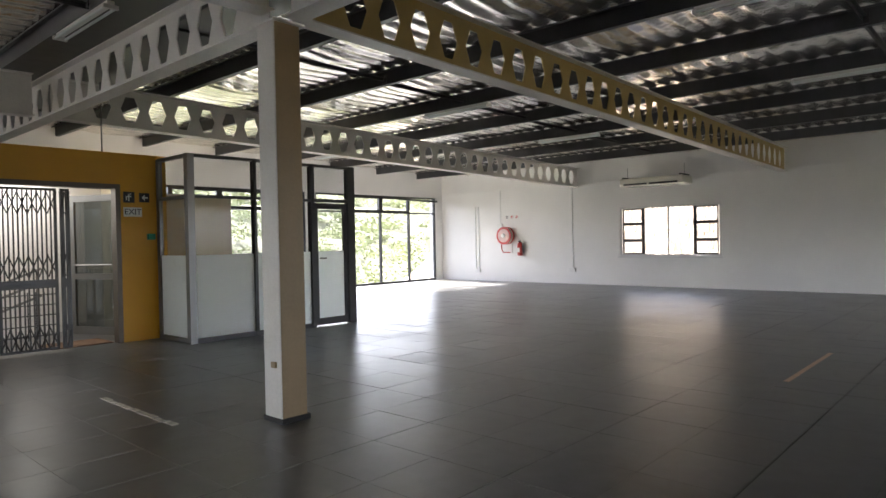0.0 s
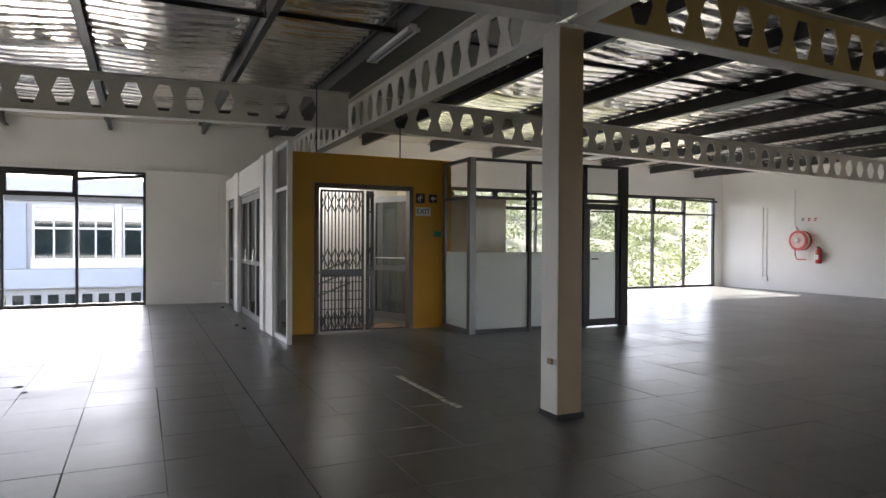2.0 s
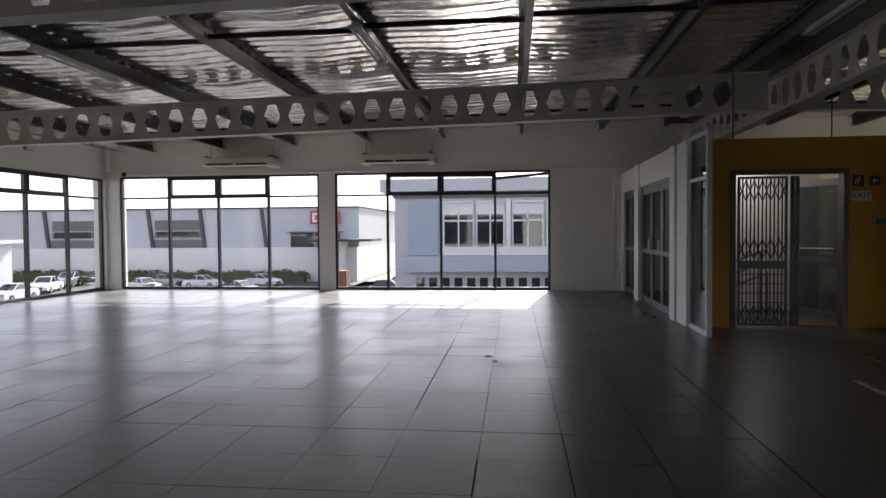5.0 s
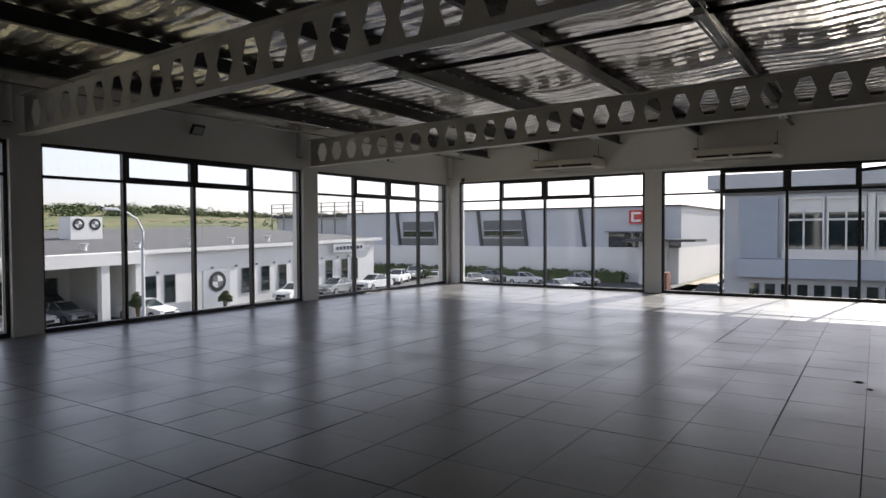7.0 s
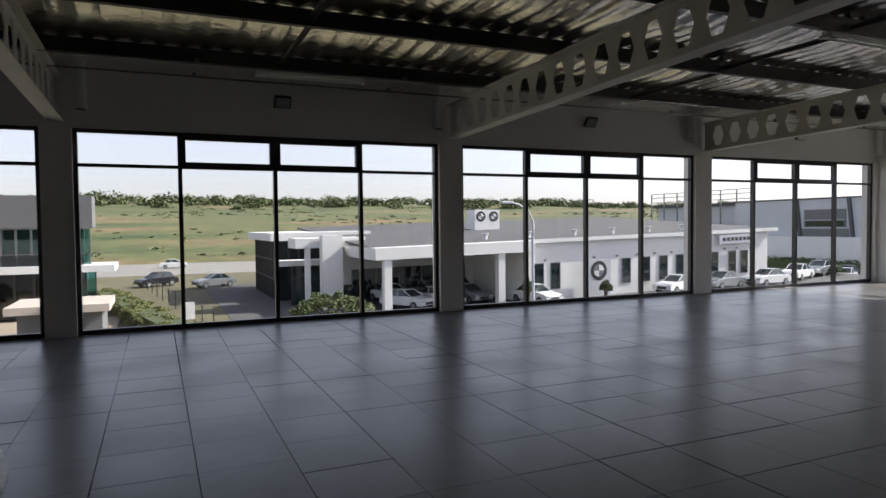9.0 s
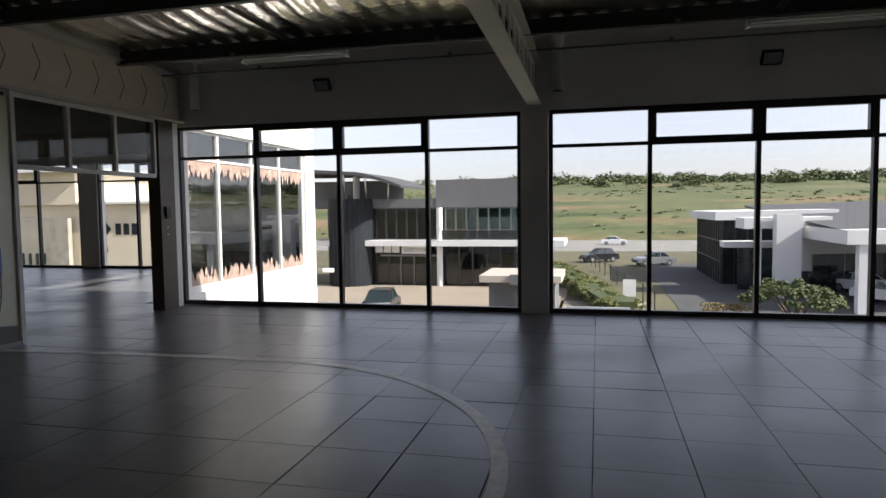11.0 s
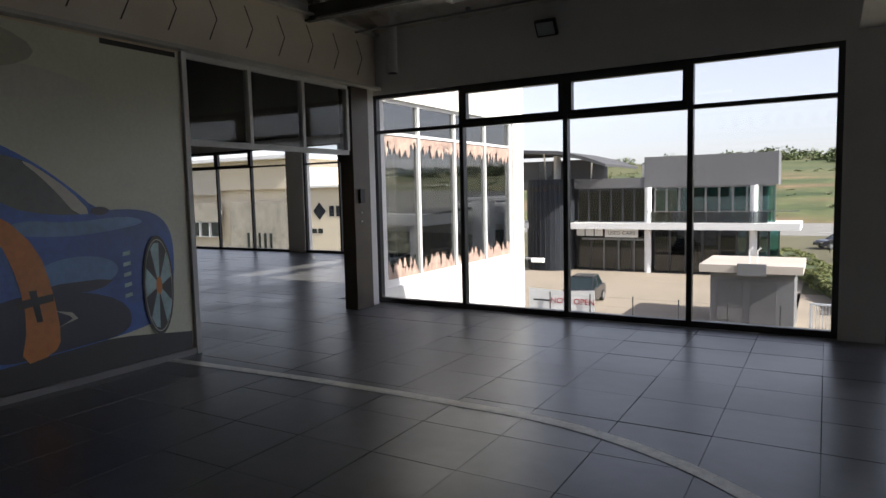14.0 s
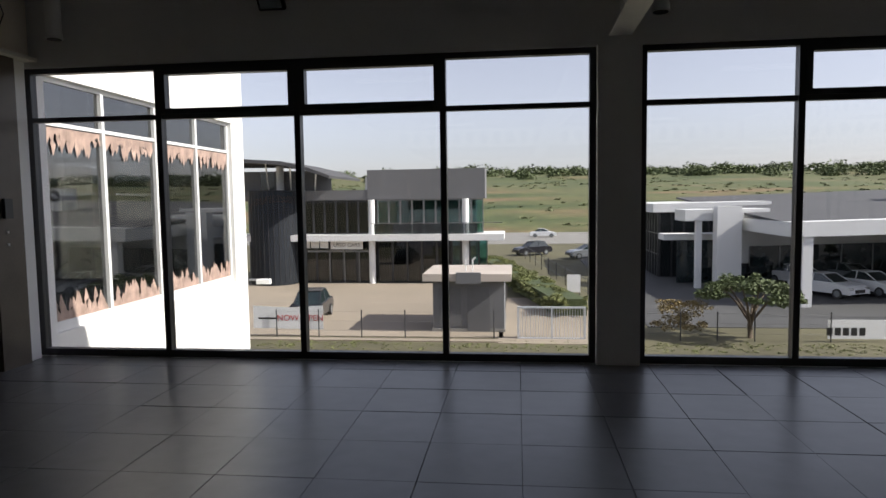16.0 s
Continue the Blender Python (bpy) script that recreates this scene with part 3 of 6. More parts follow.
t = plate("exit_sign", 4.77, 5.0, 1.61, 1.73, M_SIGNW, "pale sign that reads EXIT in dark letters")
lettering("letters", "EXIT", 0.105, pose(0.007, 4.885, 1.67, 90, 0, 90), M_BLACK, t, "dark letters EXIT")
t = plate("call_point", 5.06, 5.17, 1.31, 1.39, M_GREEN, "small green break-glass box on yellow wall")
part("cover", boxes((0.0062, 0.03, 5.07, 5.16, 1.318, 1.382)), M_GREEN, t)

# glazed office
t = thing("glazed_office", "office screen of grey frames, frosted below and clear above", "partition", kind="structure")
Z1, ZTR, ZMID = 2.37, 1.84, 1.10
POST = [(XO, 5.22, 0.045), (XO, 6.12, 0.02), (XO, 7.06, 0.03), (XO, 7.78, 0.065)]
for x, y, r in POST + [(XB + 0.03, 5.22, 0.025)]:
    m = M_GFRAME if y < 6 else M_FRAME
    part("post", boxes((x - 0.045, x + 0.045, y - r, y + r, 0, Z1)), m, t)


def panel_y(y0, y1, door=False):
    for z0, z1 in ((0, 0.06), (ZTR - 0.02, ZTR + 0.02), (Z1 - 0.04, Z1)):
        part("rail", boxes((XO - 0.03, XO + 0.03, y0, y1, z0, z1)), M_FRAME, t)
    part("frosted_panel", boxes((XO - 0.006, XO + 0.006, y0, y1, 0.06, ZMID)), M_FROST, t, "frosted white lower panel")
    part("pane", boxes((XO - 0.004, XO + 0.004, y0, y1, ZMID, ZTR - 0.02)), M_GLASS, t)
    part("pane", boxes((XO - 0.004, XO + 0.004, y0, y1, ZTR + 0.02, Z1 - 0.04)), M_GLASS, t)


panel_y(5.265, 6.10)
panel_y(6.14, 7.03)
part("rail", boxes((XO - 0.03, XO + 0.03, 7.09, 7.715, Z1 - 0.04, Z1)), M_FRAME, t)
part("rail", boxes((XO - 0.03, XO + 0.03, 7.09, 7.715, ZTR - 0.02, ZTR + 0.03)), M_FRAME, t)
part("pane", boxes((XO - 0.004, XO + 0.004, 7.09, 7.715, ZTR + 0.03, Z1 - 0.04)), M_GLASS, t)
for z0, z1 in ((0, 0.06), (ZTR - 0.02, ZTR + 0.02), (Z1 - 0.04, Z1)):
    part("rail", boxes((XB + 0.055, XO - 0.045, 5.19, 5.25, z0, z1)), M_GFRAME, t)
part("frosted_panel", boxes((XB + 0.055, XO - 0.045, 5.214, 5.226, 0.06, ZMID)), M_FROST, t, "frosted white lower panel")
part("pane", boxes((XB + 0.055, XO - 0.045, 5.216, 5.224, ZMID, ZTR - 0.02)), M_GLASS, t)
part("pane", boxes((XB + 0.055, XO - 0.045, 5.216, 5.224, ZTR + 0.02, Z1 - 0.04)), M_GLASS, t)
# office door and its return screen
t = thing("door_4", "black framed glass door with frosted lower half", "door", kind="structure")
d = part("leaf", boxes((XO - 0.02, XO + 0.02, 7.10, 7.70, 0.02, 0.12), (XO - 0.02, XO + 0.02, 7.10, 7.70, 1.72, 1.81), (XO - 0.02, XO + 0.02, 7.10, 7.16, 0.12, 1.72), (XO - 0.02, XO + 0.02, 7.64, 7.70, 0.12, 1.72)), M_FRAME, t)
part("frosted_panel", boxes((XO - 0.006, XO + 0.006, 7.16, 7.64, 0.12, ZMID)), M_FROST, d)
part("pane", boxes((XO - 0.004, XO + 0.004, 7.16, 7.64, ZMID, 1.72)), M_GLASS, d)
part("handle", tube(bmesh.new(), [(XO + 0.05, 7.17, 1.0), (XO + 0.05, 7.28, 1.0)], 0.011), M_CHROME, d)
wall("wall_office_partition", boxes((-9.6, -9.5, YO + 0.08, 7.55, 0, 2.1)), "cream board partition inside the office", M_CREAM)


# ---- mural, opening and chevron beam on the east side ----
M_MURAL = paint("mural_backdrop", (0.74, 0.75, 0.60), 0.42, 0, 0.16, 0.7, 40, 0.01, spec=1.0)
M_MBLUE = paint("mural_blue", (0.05, 0.15, 0.52), 0.42, 0, 0.45, 1.6, 20, 0.0, spec=1.0)
M_MBLUE2 = paint("mural_light_blue", (0.15, 0.32, 0.62), 0.42, 0, 0.3, 2.5, 20, 0.0, spec=1.0)
M_MNAVY = paint("mural_navy", (0.008, 0.015, 0.05), 0.42, 0, 0.4, 2, 20, 0.0, spec=1.0)
M_MORANGE = paint("mural_orange", (0.72, 0.25, 0.04), 0.42, 0, 0.3, 1.6, 20, 0.0, spec=1.0)
M_MGLASS = paint("mural_windscreen", (0.07, 0.09, 0.08), 0.42, 0, 0.5, 2.2, 20, 0.0, spec=1.0)
M_MBLACK = paint("mural_black", (0.012, 0.013, 0.012), 0.42, 0, 0.3, 2, 30, 0.0, spec=1.0)
M_MWHEEL = paint("mural_wheel", (0.42, 0.62, 0.64), 0.42, 0, 0.4, 5, 30, 0.0, spec=1.0)
M_MPALE = paint("mural_pale", (0.66, 0.64, 0.55), 0.42, 0, 0.15, 0.8, 30, 0.0, spec=1.0)
mural = thing("mural", "printed wall mural of a blue car with orange stripe", "mural")
SHEETS = [0]


def printed(name, outline, mat, smooth=0):
    """One printed shape, on its own thin layer; u runs along the wall to the south."""
    SHEETS[0] += 1
    x = XM - 0.004 - 0.0006 * SHEETS[0]
    pts = outline if name in ("backdrop", "road", "bunting") else [(u - 0.12, v) for u, v in outline]
    for _ in range(smooth):
        pts = [q for a, b in zip(pts, pts[1:] + pts[:1]) for q in ((0.75 * a[0] + 0.25 * b[0], 0.75 * a[1] + 0.25 * b[1]), (0.25 * a[0] + 0.75 * b[0], 0.25 * a[1] + 0.75 * b[1]))]
    return part(name, slab([(-u, v) for u, v in pts], lambda u, v, w: (x - w, u, v), 0.0004), mat, mural)


def ellipse(c, d, a, b, n=28, lean=0.0):
    return [(c + a * math.cos(t) + lean * b * math.sin(t), d + b * math.sin(t)) for t in (2 * math.pi * k / n for k in range(n))]


printed("backdrop", [(1.5, 0.05), (5.86, 0.05), (5.86, 2.50), (1.5, 2.50)], M_MURAL)
printed("road", [(1.5, 0.05), (5.86, 0.05), (5.86, 0.20), (5.3, 0.27), (4.5, 0.31), (1.5, 0.34)], M_MBLACK)
printed("turntable", ellipse(3.6, 2.12, 1.62, 0.16), M_MPALE)
printed("turntable_top", ellipse(3.5, 2.32, 1.35, 0.24), paint("mural_table", (0.46, 0.46, 0.34), 0.42, 0, 0.15, 0.8, 30, 0.0, spec=1.0))
printed("small_car", [(2.9, 2.2), (4.2, 2.15), (4.45, 2.3), (4.42, 2.42), (4.2, 2.5), (2.9, 2.5)], M_MBLUE, 2)
printed("bunting", [(5.2, 2.46), (5.84, 2.46), (5.84, 2.50), (5.2, 2.50)], M_MBLACK)
printed("body", [(2.2, 0.42), (2.1, 1.0), (2.5, 1.45), (3.2, 1.75), (3.9, 1.86), (4.35, 1.80), (4.75, 1.62), (5.05, 1.40), (5.22, 1.24), (5.5, 1.25), (5.72, 1.20), (5.84, 1.04), (5.84, 0.7), (5.76, 0.36), (5.3, 0.28), (4.6, 0.24), (3.9, 0.2), (3.0, 0.3)], M_MBLUE, 2)
printed("windscreen", [(4.42, 1.46), (4.55, 1.64), (4.78, 1.58), (5.02, 1.40), (5.18, 1.22), (4.9, 1.22), (4.6, 1.28)], M_MGLASS, 1)
printed("windscreen_glare", [(4.70, 1.60), (4.80, 1.56), (5.02, 1.40), (5.18, 1.22), (5.06, 1.22), (4.95, 1.36), (4.84, 1.48)], M_MPALE, 1)
printed("sill_shadow", [(4.35, 0.24), (4.3, 0.62), (4.8, 0.72), (5.4, 0.58), (5.46, 0.30), (5.0, 0.27)], M_MNAVY, 2)
printed("shoulder", [(4.5, 1.12), (4.9, 1.06), (5.35, 1.09), (5.62, 1.14), (5.45, 1.20), (5.0, 1.16), (4.7, 1.20)], M_MBLUE2, 2)
printed("fender_light", [(2.9, 1.0), (3.6, 1.08), (4.3, 1.18), (4.5, 1.13), (4.3, 1.02), (3.9, 1.0), (3.4, 0.9)], M_MBLUE2, 2)
printed("intake", ellipse(5.05, 0.80, 0.30, 0.12), M_MBLUE2)
printed("intake_shade", [(4.76, 0.74), (5.34, 0.74), (5.2, 0.66), (4.9, 0.66)], M_MNAVY, 1)
printed("roof_stripe", [(2.3, 1.40), (3.4, 1.44), (4.4, 1.36), (4.42, 1.26), (3.4, 1.32), (2.3, 1.28)], M_MORANGE)
printed("side_stripe", [(4.36, 1.28), (4.56, 1.24), (4.78, 1.0), (4.86, 0.7), (4.90, 0.36), (4.84, 0.26), (4.62, 0.22), (4.68, 0.5), (4.64, 0.8), (4.54, 1.08)], M_MORANGE, 1)
printed("stripe_mark", [(4.62, 0.66), (4.86, 0.68), (4.86, 0.63), (4.62, 0.60)], M_MBLACK)
printed("stripe_mark", [(4.70, 0.72), (4.75, 0.72), (4.78, 0.50), (4.74, 0.50)], M_MBLACK)
printed("white_curve", [(4.86, 0.56), (4.98, 0.53), (5.02, 0.48), (4.88, 0.44), (4.98, 0.485), (4.96, 0.51)], M_MPALE)
for k in range(5):
    printed("badge_bar", [(5.39, 0.92 - k * 0.08), (5.45, 0.93 - k * 0.08), (5.45, 0.90 - k * 0.08), (5.39, 0.89 - k * 0.08)], M_MWHEEL)
printed("mirror", ellipse(5.23, 1.24, 0.07, 0.03), M_MNAVY)


def printed_wheel(c, d, a, b, spokes=5):
    printed("tyre", ellipse(c, d, a, b), M_MBLACK)
    printed("rim_line", ellipse(c, d, a * 0.9, b * 0.93), M_MPALE)
    printed("rim_shadow", ellipse(c, d, a * 0.87, b * 0.91), M_MBLACK)
    for k in range(spokes):
        t0 = 2 * math.pi * k / spokes + 0.5
        printed("spoke", [(c + a * r * math.cos(t0 + s), d + b * r * math.sin(t0 + s)) for r, s in ((0.16, -0.5), (0.86, -0.32), (0.88, 0.06), (0.86, 0.36), (0.16, 0.4))], M_MWHEEL)
    printed("hub", ellipse(c, d, a * 0.2, b * 0.18, 14), M_MORANGE)


printed_wheel(5.68, 0.63, 0.135, 0.40)
printed_wheel(4.18, 0.50, 0.30, 0.46)
t = thing("mural_trim", "white trim strip round the mural edge", "trim", kind="structure")
part("end_strip", boxes((XM - 0.03, XM + 0.14, -5.93, -5.885, 0, 2.52)), M_WFRAME, t)
part("base_strip", boxes((XM - 0.024, XM - 0.003, -5.88, 3.0, 0, 0.05)), M_GFRAME, t)

# chevron beam over the mural and the opening
M_CHEV = paint("beige_beam_infill", (0.80, 0.72, 0.62), 0.45, 0, 0.1, 2, 60, 0.04, spec=0.9)
t = thing("infilled_beam", "beige infilled castellated beam with dark chevron slits", "beam")
part("panel", boxes((XM + 0.0, XM + 0.12, YS + 0.04, YN, 2.56, 3.14)), M_CHEV, t)
part("bottom_flange", boxes((XM - 0.08, XM + 0.20, YS + 0.04, YN, 2.525, 2.556)), M_STEEL, t)
part("top_flange", boxes((XM - 0.08, XM + 0.20, YS + 0.04, YN, 3.142, 3.16)), M_STEEL, t)
for k in range(16):
    y = -8.35 + k * 0.41
    for s in (1, -1):
        bm = slab([(y, 2.86), (y + 0.01, 2.86), (y + 0.10 if s > 0 else y + 0.10, 2.86 + s * 0.19), (y + 0.088, 2.86 + s * 0.19)], lambda u, v, w: (XM - 0.002 - w, u, v), 0.0015)
        part("slit", bm, M_JOINT, t)
wall("wall_over_beam", boxes((XM + 0.02, XM + 0.12, YS, YN, 3.16, 3.70)), "plaster strip above the beam", M_WALL)

# opening screen: three clear panes above the passage and a dark jamb
t = thing("opening_screen", "white framed glass transom above the wide opening", "screen", kind="structure")
ya, yb, za, zb = -8.06, -5.93, 1.79, 2.50
part("screen_frame", boxes((XM, XM + 0.06, ya, yb, za - 0.03, za + 0.02), (XM, XM + 0.06, ya, yb, zb - 0.02, zb + 0.02)), M_WFRAME, t)
w = (yb - ya) / 3
for i in range(4):
    part("mullion", boxes((XM, XM + 0.06, ya + i * w - 0.02, ya + i * w + 0.02, za + 0.02, zb - 0.02)), M_WFRAME, t)
for i in range(3):
    p = part("pane", boxes((XM + 0.027, XM + 0.033, ya + i * w + 0.02, ya + (i + 1) * w - 0.02, za + 0.02, zb - 0.02)), M_GLASS, t)
    p.visible_shadow = False
t = thing("jamb_post", "dark aluminium jamb with a small keypad", "post", kind="structure")
part("post", boxes((XM - 0.02, XM + 0.16, -8.40, -8.10, 0, 2.52)), M_DOORF, t)
part("pier_face", boxes((XM + 0.02, XM + 0.16, -8.56, -8.402, 0, 2.52)), M_WALL, t, "white plastered pier beside the jamb")
part("keypad", boxes((XM - 0.05, XM - 0.021, -8.26, -8.18, 1.22, 1.38)), M_BLACK, t, "black keypad box")
part("button", boxes((XM - 0.03, XM - 0.021, -8.23, -8.21, 1.10, 1.12)), M_WHITE, t)
part("button", boxes((XM - 0.03, XM - 0.021, -8.23, -8.21, 1.0, 1.02)), M_WHITE, t)


# ---- fittings ----
def air_conditioner(m, label):
    t = thing("air_conditioner", label, "air conditioner", "air conditioners")
    t.matrix_basis = m
    part("casing", soft_box(-0.78, 0.78, 0.0, 0.60, 0.0, 0.20, 0.045, 3), M_PLASTIC, t, smooth=True)
    part("louvre", boxes((-0.66, 0.02, 0.60, 0.606, 0.03, 0.07)), M_BLACK, t)
    part("louvre", boxes((0.08, 0.66, 0.60, 0.606, 0.03, 0.07)), M_BLACK, t)
    part("underside_grille", boxes((-0.6, 0.6, 0.2, 0.5, -0.004, 0.001)), M_GFRAME, t)
    for s in (-0.7, 0.7):
        part("bracket", boxes((s - 0.02, s + 0.02, 0.05, 0.55, 0.20, 0.235)), M_FRAME, t)
        part("hanger", tube(bmesh.new(), [(s, 0.3, 0.235), (s, 0.3, 0.48)], 0.006, 6), M_FRAME, t)
    return t


air_conditioner(pose(XW, -5.28, 2.66, 0, 0, -90), "ivory under-ceiling air conditioner on the west wall")
air_conditioner(pose(XW, -1.85, 2.66, 0, 0, -90), "ivory under-ceiling air conditioner above the window")
air_conditioner(pose(-5.28, YN, 2.42, 0, 0, 180), "ivory under-ceiling air conditioner on the white wall")


def tube_light(x, y, z, label="twin tube light fitting, unlit, under a purlin", ln=1.28):
    t = thing("tube_light", label, "light fitting", "tube lights", at=(x, y, z))
    part("tray", soft_box(-ln / 2, ln / 2, -0.035, 0.035, 0.0, 0.035, 0.008), M_WHITE, t)
    for s in (-0.045, 0.045):
        part("tube", tube(bmesh.new(), [(-ln / 2 + 0.03, s, -0.02), (ln / 2 - 0.03, s, -0.02)], 0.013, 8), M_FROST, t, smooth=True)
    for e in (-ln / 2 + 0.015, ln / 2 - 0.015):
        part("end_cap", boxes((e - 0.015, e + 0.015, -0.065, 0.065, -0.035, 0.0)), M_WHITE, t)
    return t


for x in (-10.3, -5.25, -0.25, 5.1):
    for y in (PURLINS[0], PURLINS[2], PURLINS[4], PURLINS[7]):
        tube_light(x, y + 0.03, roof_z(y) - 0.04)
for x, y in ((-0.3, 7.23), (-0.3, 10.5), (4.7, 8.9), (-5.2, 12.1), (-5.2, 8.9), (-10.2, 10.5)):
    yy = min(PURLINS, key=lambda p: abs(p - y))
    tube_light(x, yy + 0.03, roof_z(yy) - 0.04)


def floodlight(x):
    t = thing("floodlight", "small black floodlight tilted down on the wall", "floodlight", "floodlights", at=(x, YS, 2.95))
    bm = soft_box(-0.11, 0.11, 0.06, 0.11, -0.10, 0.07, 0.01)
    bmesh.ops.rotate(bm, verts=bm.verts[:], cent=(0, 0.08, 0), matrix=Matrix.Rotation(radians(-35), 3, "X"))
    part("housing", bm, M_BLACK, t)
    bm = boxes((-0.09, 0.09, 0.111, 0.114, -0.08, 0.05))
    bmesh.ops.rotate(bm, verts=bm.verts[:], cent=(0, 0.08, 0), matrix=Matrix.Rotation(radians(-35), 3, "X"))
    part("lens", bm, M_FROST, t)
    part("bracket", boxes((-0.02, 0.02, 0.0, 0.07, 0.0, 0.03)), M_BLACK, t)


for x in (-10.0, -5.05, -0.10, 5.25):
    floodlight(x)


def pipe_stub(x):
    t = thing("pipe_stub", "short white downpipe stub with dark open end", "pipe", "pipe stubs", at=(x, YS + 0.11, 0))
    part("pipe", tube(bmesh.new(), [(0, 0, 2.70), (0, 0, 3.22)], 0.06, 16), M_WHITE, t, smooth=True)
    part("collar", tube(bmesh.new(), [(0, 0, 2.69), (0, 0, 2.74)], 0.066, 16), M_WHITE, t, smooth=True)
    part("mouth", tube(bmesh.new(), [(0, 0, 2.684), (0, 0, 2.689)], 0.055, 16), M_BLACK, t)


for x in (-7.2, -2.32, 2.24, 7.1):
    pipe_stub(x)


def conduit(x, z0, z1, twin=False):
    t = thing("socket", "white wall socket box with conduit above", "socket", "wall sockets", at=(x, YN, 0))
    for dx in ((-0.09, 0.03) if twin else (0.0,)):
        part("conduit", boxes((dx - 0.016, dx + 0.016, -0.022, 0.0, z0 + 0.04, z1)), M_WHITE, t)
    part("box", soft_box(-0.09, 0.09, -0.05, 0.0, z0 - 0.06, z0 + 0.05, 0.006), M_WHITE, t)


conduit(-10.95, 0.30, 2.2, True)
conduit(-7.72, 0.38, 2.62)
conduit(-10.1, 1.62, 2.64)
t = thing("socket", "white wall socket box low on the west wall", "socket", "wall sockets", at=(XW, 2.60, 0))
part("box", soft_box(0, 0.05, -0.1, 0.12, 0.32, 0.44, 0.006), M_WHITE, t)
part("conduit", boxes((0, 0.022, 0.0, 0.03, 0.44, 2.4)), M_WHITE, t)
# surface trunking along the west wall
t = thing("cable_trunking", "white cable trunking along the wall above windows", "trunking", at=(XW, 0, 0))
part("trunking", boxes((0.0, 0.03, -8.2, 2.7, 2.56, 2.595)), M_WHITE, t)
for y in (-7.5, -3.5, -0.6, 1.4):
    part("clip", boxes((0.0, 0.035, y, y + 0.04, 2.545, 2.61)), M_WHITE, t)
t = thing("corner_pipe", "white pipe box high in the corner", "pipe", at=(XW, YS, 0))
part("pipe", tube(bmesh.new(), [(0.14, 0.14, 2.62), (0.14, 0.14, 3.3)], 0.06, 14), M_WHITE, t, smooth=True)
part("mouth", tube(bmesh.new(), [(0.14, 0.14, 2.612), (0.14, 0.14, 2.619)], 0.05, 14), M_BLACK, t)
t = thing("security_camera", "small black dome camera on the wall", "camera", at=(XW, -8.15, 2.57))
bm = bmesh.new()
bmesh.ops.create_uvsphere(bm, u_segments=14, v_segments=8, radius=0.05, matrix=Matrix.Translation((0.06, 0, 0)))
part("dome", bm, M_BLACK, t, smooth=True)
part("bracket", boxes((0, 0.06, -0.02, 0.02, 0.02, 0.06)), M_BLACK, t)

# blinds rolled at two window heads
for a, b, yc in ((-2.15, 0.13, 0.0), (14.6, 16.2, 0.0)):
    t = thing("roller_blind", "black rolled blind sagging at the window head", "blind", "rolled blinds", at=(XW, 0, 0))
    part("roll", tube(bmesh.new(), [(0.05, a, 2.45), (0.05, b, 2.42)], 0.03, 10), M_BLACK, t, smooth=True)
t = thing("roller_blind", "black rolled blind hanging slanted at window head", "blind", "rolled blinds", at=(XW, 0, 0))
part("roll", tube(bmesh.new(), [(0.05, 0.16, 2.36), (0.05, 1.28, 2.45)], 0.032, 10), M_BLACK, t, smooth=True)

# fire hose reel and extinguisher
t = thing("hose_reel", "red wall-mounted fire hose reel with pale hose", "hose reel", at=(-9.80, YN, 1.32))
bm = bmesh.new()
bmesh.ops.create_cone(bm, cap_ends=True, segments=36, radius1=0.25, radius2=0.25, depth=0.03, matrix=Matrix.Translation((0, -0.26, 0)) @ Matrix.Rotation(radians(90), 4, "X"))
part("front_disc", bm, M_RED, t)
bm = bmesh.new()
bmesh.ops.create_cone(bm, cap_ends=True, segments=36, radius1=0.25, radius2=0.25, depth=0.03, matrix=Matrix.Translation((0, -0.10, 0)) @ Matrix.Rotation(radians(90), 4, "X"))
part("back_disc", bm, M_RED, t)
for k in range(3):
    ring = [(0.21 * math.cos(a), -0.14 - 0.045 * k, 0.21 * math.sin(a)) for a in (2 * math.pi * i / 28 for i in range(29))]
    part("hose_coil", tube(bmesh.new(), ring, 0.022, 8), M_PLASTIC, t, "pale rubber hose", smooth=True)
bm = bmesh.new()
bmesh.ops.create_cone(bm, cap_ends=True, segments=20, radius1=0.07, radius2=0.05, depth=0.06, matrix=Matrix.Translation((0, -0.30, 0)) @ Matrix.Rotation(radians(90), 4, "X"))
part("hub", bm, M_WHITE, t)
bm = bmesh.new()
bmesh.ops.create_cone(bm, cap_ends=True, segments=30, radius1=0.19, radius2=0.19, depth=0.012, matrix=Matrix.Translation((0, -0.279, 0)) @ Matrix.Rotation(radians(90), 4, "X"))
part("face_plate", bm, M_PINK, t, "faded pink face plate")
part("bracket", boxes((-0.05, 0.05, -0.085, 0.0, -0.12, 0.12)), M_RED, t)
part("hose_tail", tube(bmesh.new(), [(-0.16, -0.16, -0.18), (-0.17, -0.14, -0.38), (-0.15, -0.1, -0.48), (0.1, -0.1, -0.48)], 0.015, 8), M_RED, t, smooth=True)
part("feed_pipe", tube(bmesh.new(), [(0.14, -0.05, -0.1), (0.14, -0.05, -0.50)], 0.014, 8), M_WHITE, t)
t = thing("fire_extinguisher", "red fire extinguisher hung on the white wall", "extinguisher", at=(-9.36, YN - 0.10, 0.75))
bm = bmesh.new()
